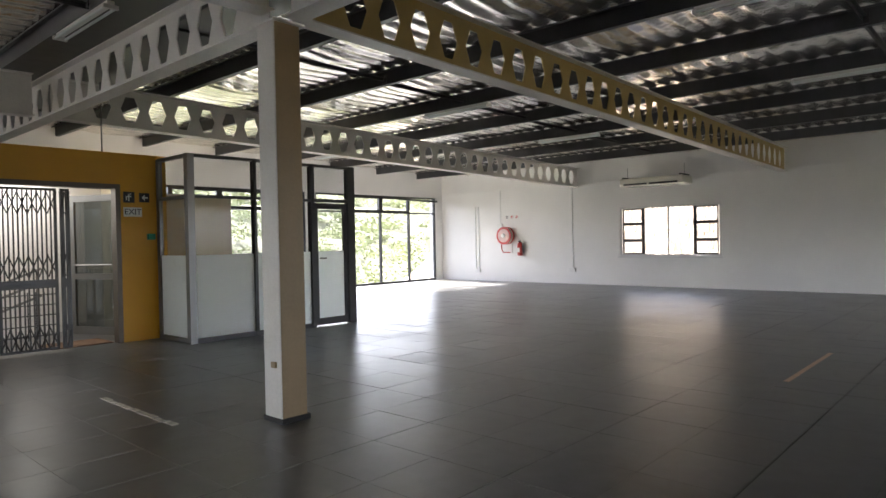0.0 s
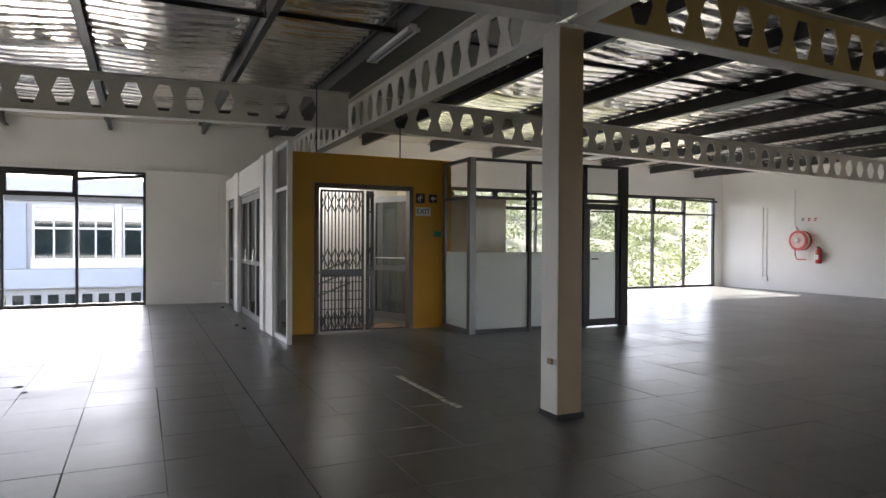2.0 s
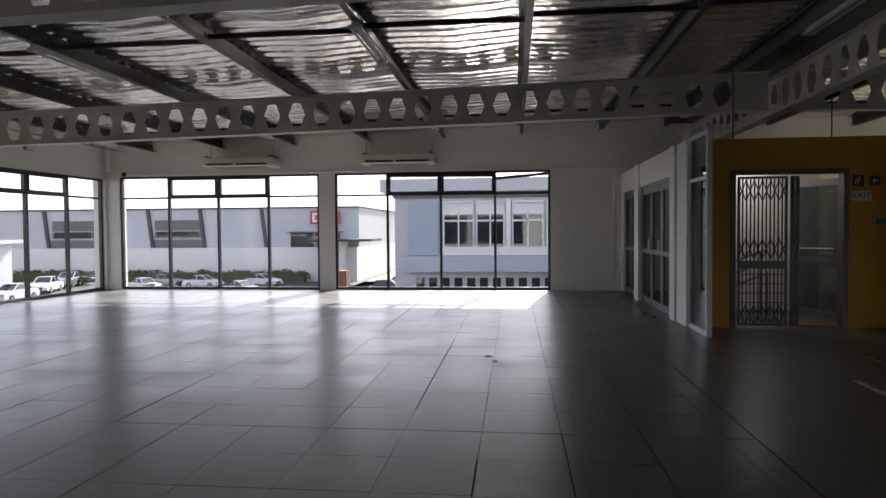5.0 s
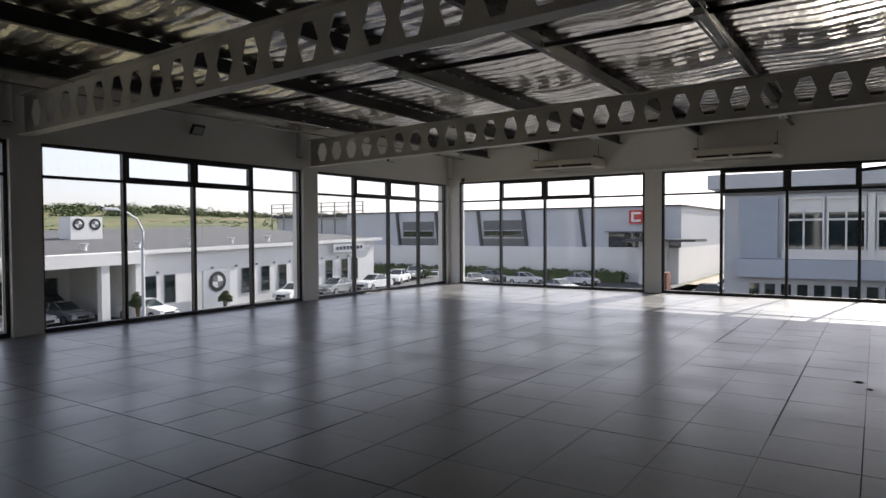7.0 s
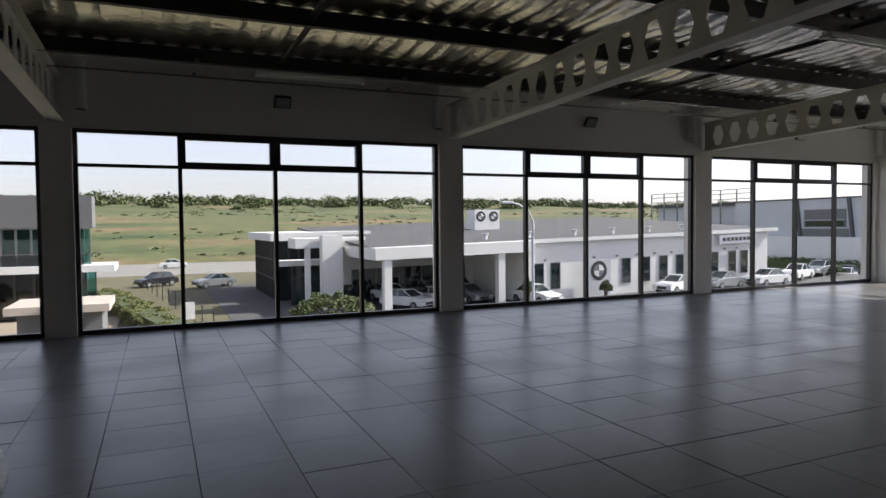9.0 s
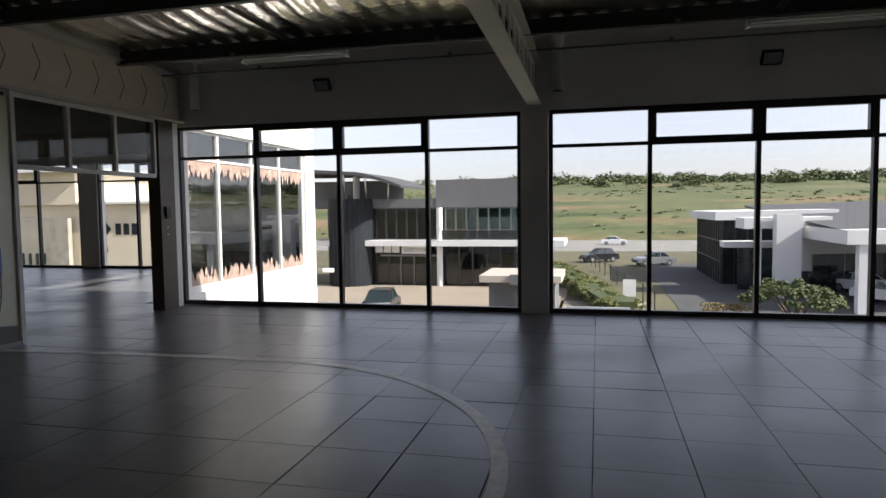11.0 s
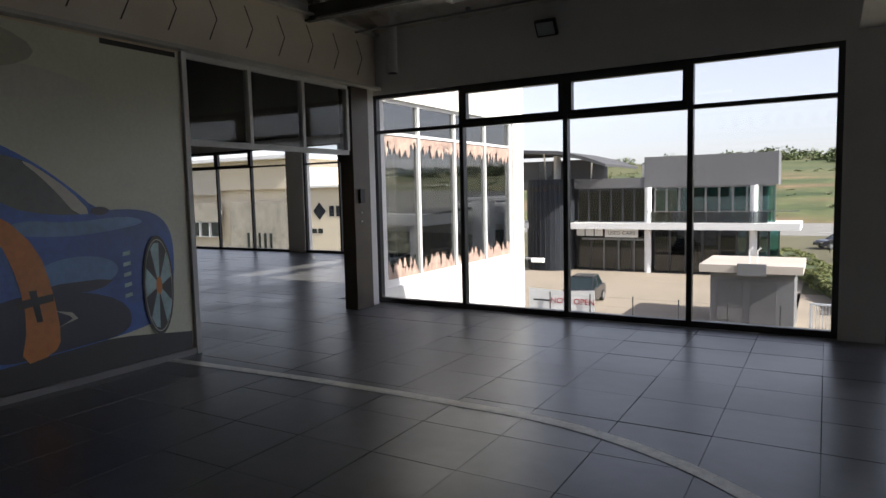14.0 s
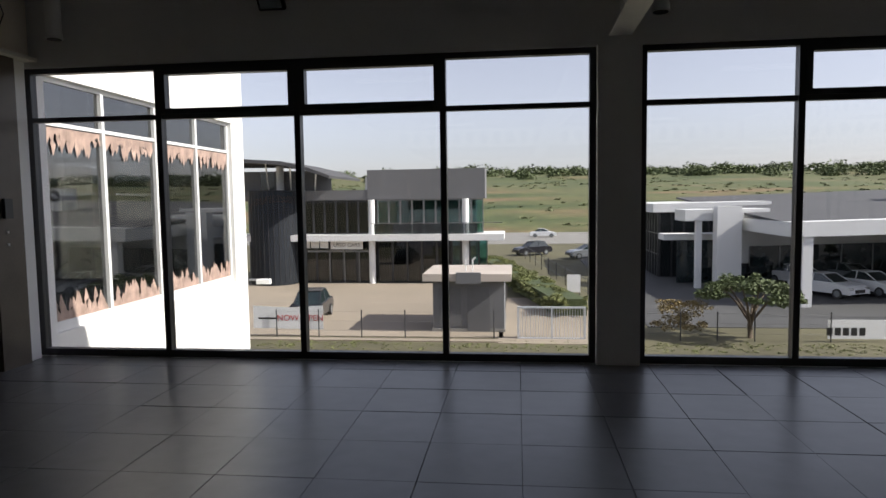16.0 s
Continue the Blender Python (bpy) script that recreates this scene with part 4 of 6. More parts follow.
tube(bm, [(0, 0, 0), (0, 0, 0.02), (0, 0, 0.30), (0, 0, 0.35), (0, 0, 0.38)], [0.06, 0.075, 0.075, 0.05, 0.02], 16)
part("cylinder", bm, M_RED, t, smooth=True)
part("valve", boxes((-0.02, 0.02, -0.05, 0.02, 0.38, 0.42)), M_BLACK, t)
part("hose", tube(bmesh.new(), [(0.02, -0.03, 0.40), (0.09, -0.03, 0.36), (0.10, -0.03, 0.15)], 0.01, 6), M_BLACK, t)
part("label_band", boxes((-0.04, 0.04, -0.079, -0.074, 0.10, 0.22)), M_WHITE, t)
part("wall_bracket", boxes((-0.02, 0.02, 0.07, 0.10, 0.1, 0.3)), M_BLACK, t)
for k in range(3):
    t = thing("fire_sign", "small white sign with red bars on wall", "sign", "fire signs", at=(-9.86 + k * 0.17, YN, 1.85))
    part("board", boxes((-0.06, 0.06, -0.006, 0, -0.06, 0.06)), M_WHITE, t)
    part("bar", boxes((-0.035, 0.035, -0.0085, -0.0065, 0.005, 0.035)), M_RED if k else M_BLACK, t)
    part("bar", boxes((-0.035, 0.02, -0.0085, -0.0065, -0.035, -0.01)), M_RED if k else M_BLACK, t)

# conduit runs under the southern purlins and rods that hang the lobby box
for y in (PURLINS[0] + 0.12, PURLINS[0] - 0.5):
    t = thing("cable_conduit", "thin grey conduit run under the roof", "conduit", "conduits")
    part("conduit", tube(bmesh.new(), [(XW + 0.3, y, roof_z(y) - 0.012), (XM - 0.2, y, roof_z(y) - 0.012)], 0.012, 6), M_GFRAME, t)
    for k in range(8):
        part("clip", boxes((-11 + k * 2.4, -10.96 + k * 2.4, y - 0.02, y + 0.02, roof_z(y) - 0.004, roof_z(y) + 0.03)), M_GFRAME, t)
for y in (3.35, 4.55):
    t = thing("hanger_rod", "thin steel rod from roof to lobby box", "rod", "hanger rods")
    part("rod", tube(bmesh.new(), [(XB - 0.06, y, ZBX), (XB - 0.06, y, 3.3)], 0.009, 6), M_PURLIN, t)

# worn tape and the curved line on the floor
M_TAPEW = paint("worn_tape", (0.66, 0.66, 0.60), 0.5, 0, 0.6, 18, 120, 0.05)
M_TAPEO = paint("salmon_tape", (0.64, 0.43, 0.29), 0.45, 0, 0.3, 14, 120, 0.05)
for nm, x0, x1, y0, y1, lab in (("floor_tape", -4.31, -3.06, 3.345, 3.39, "worn white tape strip on the dark floor"), ("floor_tape", -0.23, -0.19, 7.22, 8.87, "salmon brown tape strip stuck on the dark floor")):
    t = thing(nm, lab, "tape", "floor tapes")
    along_x = x1 - x0 > y1 - y0
    a, e = (x0, x1) if along_x else (y0, y1)
    n = 9
    for k in range(n):
        p, q = a + (e - a) * k / n, a + (e - a) * (k + random.uniform(0.6, 1.0)) / n
        j = random.uniform(-0.006, 0.006)
        part("strip", boxes((p, q, y0 + j, y1 + j * 2, 0.0, 0.0035) if along_x else (x0, x1, p, e if k == n - 1 else a + (e - a) * (k + 1) / n - 0.001, 0.0, 0.0035)), M_TAPEW if along_x else M_TAPEO, t)
t = thing("floor_line", "pale curved tape line across the dark floor", "tape")
line = [(7.38, -5.64), (6.0, -5.72), (5.2, -5.735)]
for k in range(23):
    a = radians(92 - 100 * k / 22)
    line.append((4.48 - 2.25 * math.cos(a), -3.47 - 2.25 * math.sin(a)))
for (xa, ya_), (xb, yb_) in zip(line, line[1:]):
    d = Vector((xb - xa, yb_ - ya_)).normalized()
    nrm = Vector((-d.y, d.x)) * 0.045
    bm = slab([(xa + nrm.x, ya_ + nrm.y), (xb + nrm.x, yb_ + nrm.y), (xb - nrm.x, yb_ - nrm.y), (xa - nrm.x, ya_ - nrm.y)], lambda u, v, w: (u, v, 0.0015 + w), 0.002)
    part("strip", bm, M_TAPE, t)
for x, y, r in ((-5.15, 0.28, 0.055), (-4.9, 0.36, 0.035)):
    pts = [(x + r * math.cos(a) * (0.6 + 0.4 * noise.noise(Vector((math.cos(a) * 2, math.sin(a) * 2, x)))) * 1.6, y + r * math.sin(a) * (0.6 + 0.4 * noise.noise(Vector((math.cos(a) * 3, math.sin(a) * 3, y))))) for a in (2 * math.pi * k / 18 for k in range(18))]
    solid("floor_stain", slab(pts, lambda u, v, w: (u, v, 0.002 + w), 0.001), M_JOINT, "dark ragged stain on the tiled floor", "stain", "floor stains")
for x, y in ((-11.3, 2.55), (-8.6, 2.45), (-8.2, 2.5)):
    t = solid("rubble", soft_box(x, x + 0.09, y, y + 0.05, 0.0, 0.025, 0.008), M_BLACK, "small dark scrap lying on the floor", "debris", "floor scraps")


# ---- own wing and the adjoining room ----
XG = XM + 0.5
M_WRENDER = paint("white_render_outside", (0.80, 0.79, 0.76), 0.75, 0, 0.06, 0.5, 60, 0.06)
M_FILM = glass("reflective_glass", (0.30, 0.32, 0.33), 0.22)
bm = boxes((XG, XG + 0.2, -14.05, YS - WALL_T, -5.3, 0.03), (XG, XG + 0.2, -14.05, -13.6, 0.03, 3.62), (XG, XG + 0.2, -13.6, YS - WALL_T, 2.6, 3.62), (XG, XG + 0.2, -9.3, YS - WALL_T, 0.03, 2.6))
wall("wall_wing", bm, "sunlit white rendered wing wall with glazing", M_WRENDER)
bm = boxes((XG + 0.2, XE + 0.2, -13.9, -13.65, -5.3, 0.0), (XG + 0.2, XE + 0.2, -13.9, -13.65, 2.47, 3.62))
for a, b in ((XG + 0.2, 9.0), (13.25, 13.75), (18.6, XE + 0.2)):
    box(bm, a, b, -13.9, -13.65, 0.0, 2.47)
wall("wall_wing_end", bm, "white end wall of the adjoining room with windows")
window_bay("window_10", -13.6, -9.3, 4, "y", XG + 0.03, 1, 0.13, 2.6, 2.14, M_WFRAME, False, M_FILM)
window_bay("window_11", 9.0, 13.25, 4, "x", -13.65, -1)
window_bay("window_12", 13.75, 18.6, 4, "x", -13.65, -1)
M_LEAF = paint("brown_leaf_film", (0.38, 0.27, 0.22), 0.6, 0, 0.5, 9, 60, 0.02)
for k in range(4):
    a, b = -13.6 + k * 1.075 + 0.05, -13.6 + (k + 1) * 1.075 - 0.05
    for nm, zb, s in (("leaf_border", 0.13, 1), ("leaf_border", 2.11, -1)):
        t = thing(nm, "brown fern leaf film along the glass edge", "window film", "leaf films")
        n = 24
        for i in range(n):
            y = a + (b - a) * (i + 0.5) / n
            hgt = random.uniform(0.10, 0.30)
            lean = random.uniform(-0.05, 0.05)
            out = [(y - 0.045, zb), (y + 0.045, zb), (y + 0.03 + lean, zb + s * hgt * 0.5), (y + 0.04 + lean, zb + s * hgt * 0.55), (y + 0.008 + lean, zb + s * hgt), (y - 0.012 + lean, zb + s * hgt * 0.86), (y - 0.04 + lean, zb + s * hgt * 0.6), (y - 0.025, zb + s * hgt * 0.5)]
            part("leaf", slab(out, lambda u, v, w, i=i: (XG + 0.080 - 0.001 * (i % 3) - w, u, v), 0.0006), M_LEAF, t)
t = thing("wall_camera", "small white security camera on the wing corner", "camera", at=(XG, -14.07, -0.02))
part("arm", boxes((-0.2, 0.0, -0.03, 0.03, 0.0, 0.03)), M_GFRAME, t)
part("body", soft_box(-0.4, -0.15, -0.05, 0.05, -0.06, 0.03, 0.015), M_WHITE, t)

# ---- outside ----
G = -5.2
M_EARTH = paint("dry_grass_ground", (0.11, 0.10, 0.055), 0.95, 0, 0.4, 0.15, 3.0, 0.2)
M_ASPH = paint("asphalt", (0.075, 0.075, 0.075), 0.9, 0, 0.25, 0.25, 12, 0.2)
M_PAVE = paint("beige_paving", (0.31, 0.26, 0.20), 0.9, 0, 0.16, 0.3, 9, 0.15)
M_ROAD = paint("pale_road", (0.24, 0.23, 0.21), 0.9, 0, 0.15, 0.2, 9, 0.1)
def hillside(name):
    m = paint(name, (1, 1, 1), 0.95, 0, 0.4, 0.35, 2.0, 0.5)
    nt = m.node_tree
    b = nt.nodes["Principled BSDF"]
    geo = nt.nodes.new("ShaderNodeNewGeometry")
    mp = nt.nodes.new("ShaderNodeMapping")
    mp.inputs["Scale"].default_value = (0.012, 0.05, 0.12)
    n = nt.nodes.new("ShaderNodeTexNoise")
    n.inputs["Scale"].default_value, n.inputs["Detail"].default_value, n.inputs["Roughness"].default_value = 1.6, 8, 0.65
    ramp = nt.nodes.new("ShaderNodeValToRGB")
    e = ramp.color_ramp.elements
    e[0].position, e[0].color = 0.36, (0.045, 0.068, 0.022, 1)
    e[1].position, e[1].color = 0.66, (0.20, 0.135, 0.075, 1)
    mid = e.new(0.47)
    mid.color = (0.092, 0.108, 0.040, 1)
    mid = e.new(0.56)
    mid.color = (0.125, 0.12, 0.05, 1)
    nt.links.new(geo.outputs["Position"], mp.inputs[0])
    nt.links.new(mp.outputs[0], n.inputs[0])
    nt.links.new(n.outputs[0], ramp.inputs[0])
    old = b.inputs["Base Color"].links[0].from_node
    nt.links.new(ramp.outputs[0], old.inputs[0])
    return m


M_BUSH = paint("bush_leaves", (0.065, 0.085, 0.03), 0.8, 0, 0.5, 0.3, 6, 0.3, each=0.35)
M_BUSHL = paint("pale_bush_leaves", (0.30, 0.32, 0.17), 0.8, 0, 0.5, 0.3, 6, 0.3, each=0.4)
M_BARK = paint("bark", (0.12, 0.09, 0.06), 0.9, 0, 0.3, 8, 50, 0.4)
M_DRY = paint("dry_reeds", (0.46, 0.39, 0.31), 0.9, 0, 0.2, 2, 20, 0.2, each=0.12)
M_GREYR = paint("grey_render", (0.15, 0.15, 0.155), 0.8, 0, 0.08, 0.4, 30, 0.05)
M_LGREY = paint("light_grey_cladding", (0.50, 0.52, 0.55), 0.6, 0, 0.08, 0.3, 20, 0.03)
M_DRUM = paint("dark_blue_grey_cladding", (0.018, 0.021, 0.026), 0.8, 0, 0.3, 0.9, 20, 0.05, spec=0.2, stretch=(3, 3, 0.3))
M_OUTW = paint("white_facade", (0.74, 0.74, 0.73), 0.7, 0, 0.06, 0.3, 30, 0.03)
M_CREAMF = paint("cream_facade", (0.66, 0.58, 0.44), 0.75, 0, 0.08, 0.3, 30, 0.04)
M_STONE = paint("stone_cladding", (0.36, 0.33, 0.27), 0.85, 0, 0.3, 1.5, 12, 0.4)
M_OGLASS = paint("outside_window_glass", (0.016, 0.026, 0.028), 0.06, 0, 0.35, 0.35, 3, 0.0, spec=0.8)
M_TEAL = paint("green_window_glass", (0.035, 0.085, 0.085), 0.07, 0, 0.4, 0.35, 2, 0.0, spec=0.8)
M_PDOOR = paint("grey_steel_door", (0.115, 0.115, 0.12), 0.6, 0, 0.12, 2, 30, 0.04)
M_SEETEAL = glass("green_see_through_glass", (0.34, 0.62, 0.60), 0.16)
M_SEEDARK = glass("dark_see_through_glass", (0.22, 0.25, 0.25), 0.08)
M_ROOFG = paint("grey_roof_sheet", (0.085, 0.085, 0.09), 0.9, 0, 0.2, 0.4, 12, 0.1)
M_BRICK = paint("red_brick", (0.28, 0.12, 0.08), 0.85, 0, 0.2, 3, 30, 0.2)

solid("ground", boxes((-1500, 1500, -2000, 1500, G - 0.5, G)), M_EARTH, "open ground of dry grass and soil", "ground", kind="structure")
for nm, x0, x1, y0, y1, mt, lab in (("pavement", 4.0, 32, -53.2, -33.6, M_PAVE, "beige paved forecourt"), ("pavement_gate", -1.6, 4.2, -46, -32.4, M_PAVE, "beige paved driveway by the gate"),
                                    ("road", -500, 400, -128, -97, M_ROAD, "pale main road below the hill"), 
                                    ("road_car_park", -80, -14.5, -36.5, 20, M_ASPH, "asphalt car park"), ("road_far_lot", -80, -62, -77, -36.5, M_ROAD, "pale concrete yard"), ("pavement_lane", -149, -40, -18.5, -8, M_PAVE, "pale lane between buildings")):
    solid(nm, boxes((x0, x1, y0, y1, G, G + 0.03)), mt, lab, "road", kind="structure")
bm = boxes((-62, -12.5, -77, -36.5, G - 0.3, G + 0.03), (-12.5, -3.2, -77, -36.5, G - 0.3, G + 0.03))
for v in bm.verts:
    v.co.z += 0.024 * max(0.0, -12.5 - v.co.x) if v.co.z > G else 0
solid("road_lot", bm, M_ASPH, "dark asphalt dealer lot that climbs gently", "road", kind="structure")
for y in (-104, -112, -120):
    t = thing("road_marking", "dashed white lane marking on the road", "road marking", "lane markings")
    for k in range(16):
        part("dash", boxes((-90 + k * 9, -86 + k * 9, y, y + 0.15, G + 0.03, G + 0.036)), M_OUTW, t)


# hill beyond the road
def hill_z(x, y):
    d = max(0.0, -128 - y)
    rise = 1 - math.exp(-d / 120.0)
    n = noise.noise(Vector((x * 0.012, y * 0.015, 0))) * 3.0 + noise.noise(Vector((x * 0.05, y * 0.05, 3))) * 0.8
    return G + rise * (21.0 + n) + min(d, 3) * 0.03


verts, faces = [], []
NXH, NYH = 120, 44
for j in range(NYH + 1):
    for i in range(NXH + 1):
        x, y = -520 + i * 8.0, -128 - (j / NYH) ** 1.4 * 330
        verts.append((x, y, hill_z(x, y)))
for j in range(NYH):
    for i in range(NXH):
        a = j * (NXH + 1) + i
        faces.append((a, a + 1, a + NXH + 2, a + NXH + 1))
me = bpy.data.meshes.new("hill")
me.from_pydata(verts, [], faces)
me.materials.append(hillside("hill_grass"))
me.shade_smooth()
tagged(new("hill", me), "long green and brown grassy hill beyond the road", "hill", kind="structure")


def clump_mesh(name, spots, mat, leaf=0.5, per=26, flat=0.7):
    """Leafy clumps: many small tilted leaf quads round each spot (x, y, z, radius)."""
    rnd = random.Random(len(spots) * 7 + per)
    vs, fs = [], []
    for x, y, z, r in spots:
        for _ in range(per):
            d = Vector((rnd.gauss(0, 1), rnd.gauss(0, 1), rnd.gauss(0, 1))).normalized()
            q = r * rnd.uniform(0.55, 1.0)
            c = Vector((x + d.x * q, y + d.y * q, z + abs(d.z) * q * flat))
            s = leaf * rnd.uniform(0.5, 1.1)
            u = Vector((rnd.gauss(0, 1), rnd.gauss(0, 1), rnd.gauss(0, 0.6))).normalized()
            v = d.cross(u)
            if v.length < 0.01:
                continue
            v.normalize()
            k = len(vs)
            vs.extend([tuple(c - u * s), tuple(c - v * s * 0.6), tuple(c + u * s), tuple(c + v * s * 0.6)])
            fs.append((k, k + 1, k + 2, k + 3))
    me = bpy.data.meshes.new(name)
    me.from_pydata(vs, [], fs)
    me.materials.append(mat)
    return new(name, me)


rnd = random.Random(5)
spots = []
for k in range(330):
    y = -250 - rnd.random() ** 0.7 * 150
    x = rnd.uniform(-420, 160)
    r = rnd.uniform(1.8, 4.8) * (1.2 if x < -60 else 0.8)
    spots.append((x, y, hill_z(x, y), r))
for k in range(120):
    x, y = rnd.uniform(-200, 60), rnd.uniform(-330, -260)
    spots.append((x, y, hill_z(x, y), rnd.uniform(3.5, 7.0)))
for k in range(34):
    x, y = rnd.uniform(-330, 90), rnd.uniform(-330, -285)
    spots.append((x, y, hill_z(x, y) + 0.5, rnd.uniform(4.0, 6.5)))
low = []
for k in range(2400):
    y = -130 - rnd.random() * 190
    x = rnd.uniform(-300, 130)
    if noise.noise(Vector((x * 0.02, y * 0.03, 7))) > -0.1:
        low.append((x, y, hill_z(x, y) - 0.3, rnd.uniform(0.4, 1.5)))
tagged(clump_mesh("hill_scrub", low, paint("hill_scrub_leaves", (0.10, 0.11, 0.05), 0.8, 0, 0.5, 0.3, 6, 0.3, each=0.4), 0.5, 30, 0.5), "low green scrub over the hillside", "scrub", kind="stuff")
tagged(clump_mesh("hill_bushes", spots, M_BUSH, 0.75, 150), "dark bushes scattered over the hill", "bushes", kind="stuff")
spots = [(rnd.uniform(-215, -160), rnd.uniform(-190, 30), G + rnd.uniform(6, 9), rnd.uniform(3, 6)) for _ in range(150)]
spots += [(x, y, z - 6, r) for x, y, z, r in spots]
tagged(clump_mesh("far_trees", spots, M_BUSH, 1.0, 34, 0.9), "hazy belt of far trees", "trees", kind="stuff")

# bushy bank beyond the north-west windows, reed bank behind the north wall
def bank(name, f, nx, ny, mat, label):
    vs = [f(i / nx, j / ny) for j in range(ny + 1) for i in range(nx + 1)]
    fs = [(j * (nx + 1) + i, j * (nx + 1) + i + 1, (j + 1) * (nx + 1) + i + 1, (j + 1) * (nx + 1) + i) for j in range(ny) for i in range(nx)]
    me = bpy.data.meshes.new(name)
    me.from_pydata(vs, [], fs)
    me.materials.append(mat)
    return tagged(new(name, me), label, "bank", kind="structure")


def bz(u, v):
    x, y = -17 - 45 * u, 6 + 70 * v
    return (x, y, G + 2.6 + 10 * u + noise.noise(Vector((x * 0.2, y * 0.2, 1))) * 0.8)


bank("bank_west", bz, 24, 30, paint("dark_bank_soil", (0.13, 0.13, 0.07), 0.95, 0, 0.4, 0.4, 5, 0.3), "steep overgrown bank outside the windows")
spots = [(p[0], p[1], p[2], rnd.uniform(0.5, 1.5)) for p in (bz(rnd.random() ** 1.3, rnd.random()) for _ in range(1000))]
tagged(clump_mesh("bank_bushes", spots[:450], M_BUSHL, 0.14, 90), "pale green bushes on the bank", "bushes", kind="stuff")
tagged(clump_mesh("bank_bushes", spots[450:], paint("bank_leaves", (0.20, 0.22, 0.11), 0.8, 0, 0.5, 0.3, 6, 0.3, each=0.35), 0.14, 90), "dark green bushes on the bank", "bushes", kind="stuff")


def rz_(u, v):
    x, y = -16 + 26 * u, YN + 1.0 + 9 * v
    return (x, y, -0.6 + 5.2 * v + noise.noise(Vector((x * 0.6, y * 0.6, 2))) * 0.25)


bank("bank_north", rz_, 30, 14, M_DRY, "dry brown grassy bank behind the building")
vs, fs = [], []
for _ in range(5200):
    x, y, z = rz_(rnd.uniform(0.2, 0.62), rnd.random())
    hgt, a = rnd.uniform(0.25, 0.7), rnd.uniform(0, 3.14)
    dx, dy = math.cos(a) * 0.025, math.sin(a) * 0.025
    lx, ly = rnd.uniform(-0.15, 0.15), rnd.uniform(-0.15, 0.15)
    k = len(vs)
    vs.extend([(x - dx, y - dy, z), (x + dx, y + dy, z), (x + lx, y + ly, z + hgt)])
    fs.append((k, k + 1, k + 2))
me = bpy.data.meshes.new("reeds")
me.from_pydata(vs, [], fs)
me.materials.append(M_DRY)
tagged(new("reeds", me), "dry brown reeds on the bank", "grass", kind="stuff")


def strip_glass(parent, x0, x1, y, z0, z1, n, mat, frame_mat=M_FRAME, name="window", sign=1):
    """A row of window panes in frames on a wall that faces +y (sign 1)."""
    w = (x1 - x0) / n
    for i in range(n):
        a, b = x0 + i * w, x0 + (i + 1) * w
        f = part(name, boxes((a, a + 0.07, y, y + 0.1 * sign, z0, z1), (b - 0.07, b, y, y + 0.1 * sign, z0, z1), (a + 0.07, b - 0.07, y, y + 0.1 * sign, z0, z0 + 0.08), (a + 0.07, b - 0.07, y, y + 0.1 * sign, z1 - 0.08, z1)) if sign > 0 else
                 boxes((a, a + 0.07, y - 0.1, y, z0, z1), (b - 0.07, b, y - 0.1, y, z0, z1), (a + 0.07, b - 0.07, y - 0.1, y, z0, z0 + 0.08), (a + 0.07, b - 0.07, y - 0.1, y, z1 - 0.08, z1)), frame_mat, parent)
        part("pane", boxes((a + 0.07, b - 0.07, y + 0.01 * sign, y + 0.03 * sign, z0 + 0.08, z1 - 0.08) if sign > 0 else (a + 0.07, b - 0.07, y - 0.03, y - 0.01, z0 + 0.08, z1 - 0.08)), mat, f)


# grey car showroom to the south
t = thing("showroom_building", "grey two-storey car showroom with green glass and white slab", "building")
YR = -54.0
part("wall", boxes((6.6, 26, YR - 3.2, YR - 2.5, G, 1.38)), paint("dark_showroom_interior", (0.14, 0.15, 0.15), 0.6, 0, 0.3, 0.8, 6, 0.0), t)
part("parapet", boxes((5.75, 14.98, YR - 2.4, YR + 0.35, 1.38, 3.70)), M_GREYR, t, "grey rendered parapet block")
part("parapet", boxes((14.98, 26, YR - 6, YR + 0.3, 1.38, 2.16)), M_GREYR, t)
part("slab", boxes((4.3, 26, YR - 3.2, YR + 1.6, -1.80, -1.32)), M_OUTW, t, "white balcony slab")
strip_glass(t, 5.9, 14.3, YR + 0.004, -1.3, 1.36, 9, M_SEETEAL, M_GFRAME)
strip_glass(t, 14.9, 20.4, YR + 0.004, -1.3, 1.36, 6, M_SEEDARK)
strip_glass(t, 5.6, 8.4, YR + 0.004, G, -1.82, 4, M_SEETEAL)
strip_glass(t, 8.4, 14.3, YR + 0.004, G, -1.82, 5, M_SEEDARK)
strip_glass(t, 14.9, 20.4, YR + 0.004, G, -1.82, 5, M_SEEDARK)
for k in range(8):
    part("balcony_pane", boxes((6.3 + k * 1.0, 7.26 + k * 1.0, YR + 1.5, YR + 1.52, -1.28, -0.5)), M_TINT, t)
part("balcony_rail", tube(bmesh.new(), [(4.4, YR + 1.5, -0.45), (14.5, YR + 1.5, -0.45)], 0.03, 6), M_GFRAME, t)
for x in (7.25, 14.6):
    part("column", tube(bmesh.new(), [(x, YR + 0.75, G), (x, YR + 0.75, 1.38)], 0.26, 16), M_OUTW, t, smooth=True)
part("sign_board", boxes((15.4, 18.0, YR + 0.5, YR + 0.56, -2.5, -1.84)), M_OUTW, t, "white sign with dark letters")
lettering("letters", "USED CARS", 0.42, pose(16.7, YR + 0.57, -2.17, 90, 0, 180), M_BLACK, t, "dark letters USED CARS")
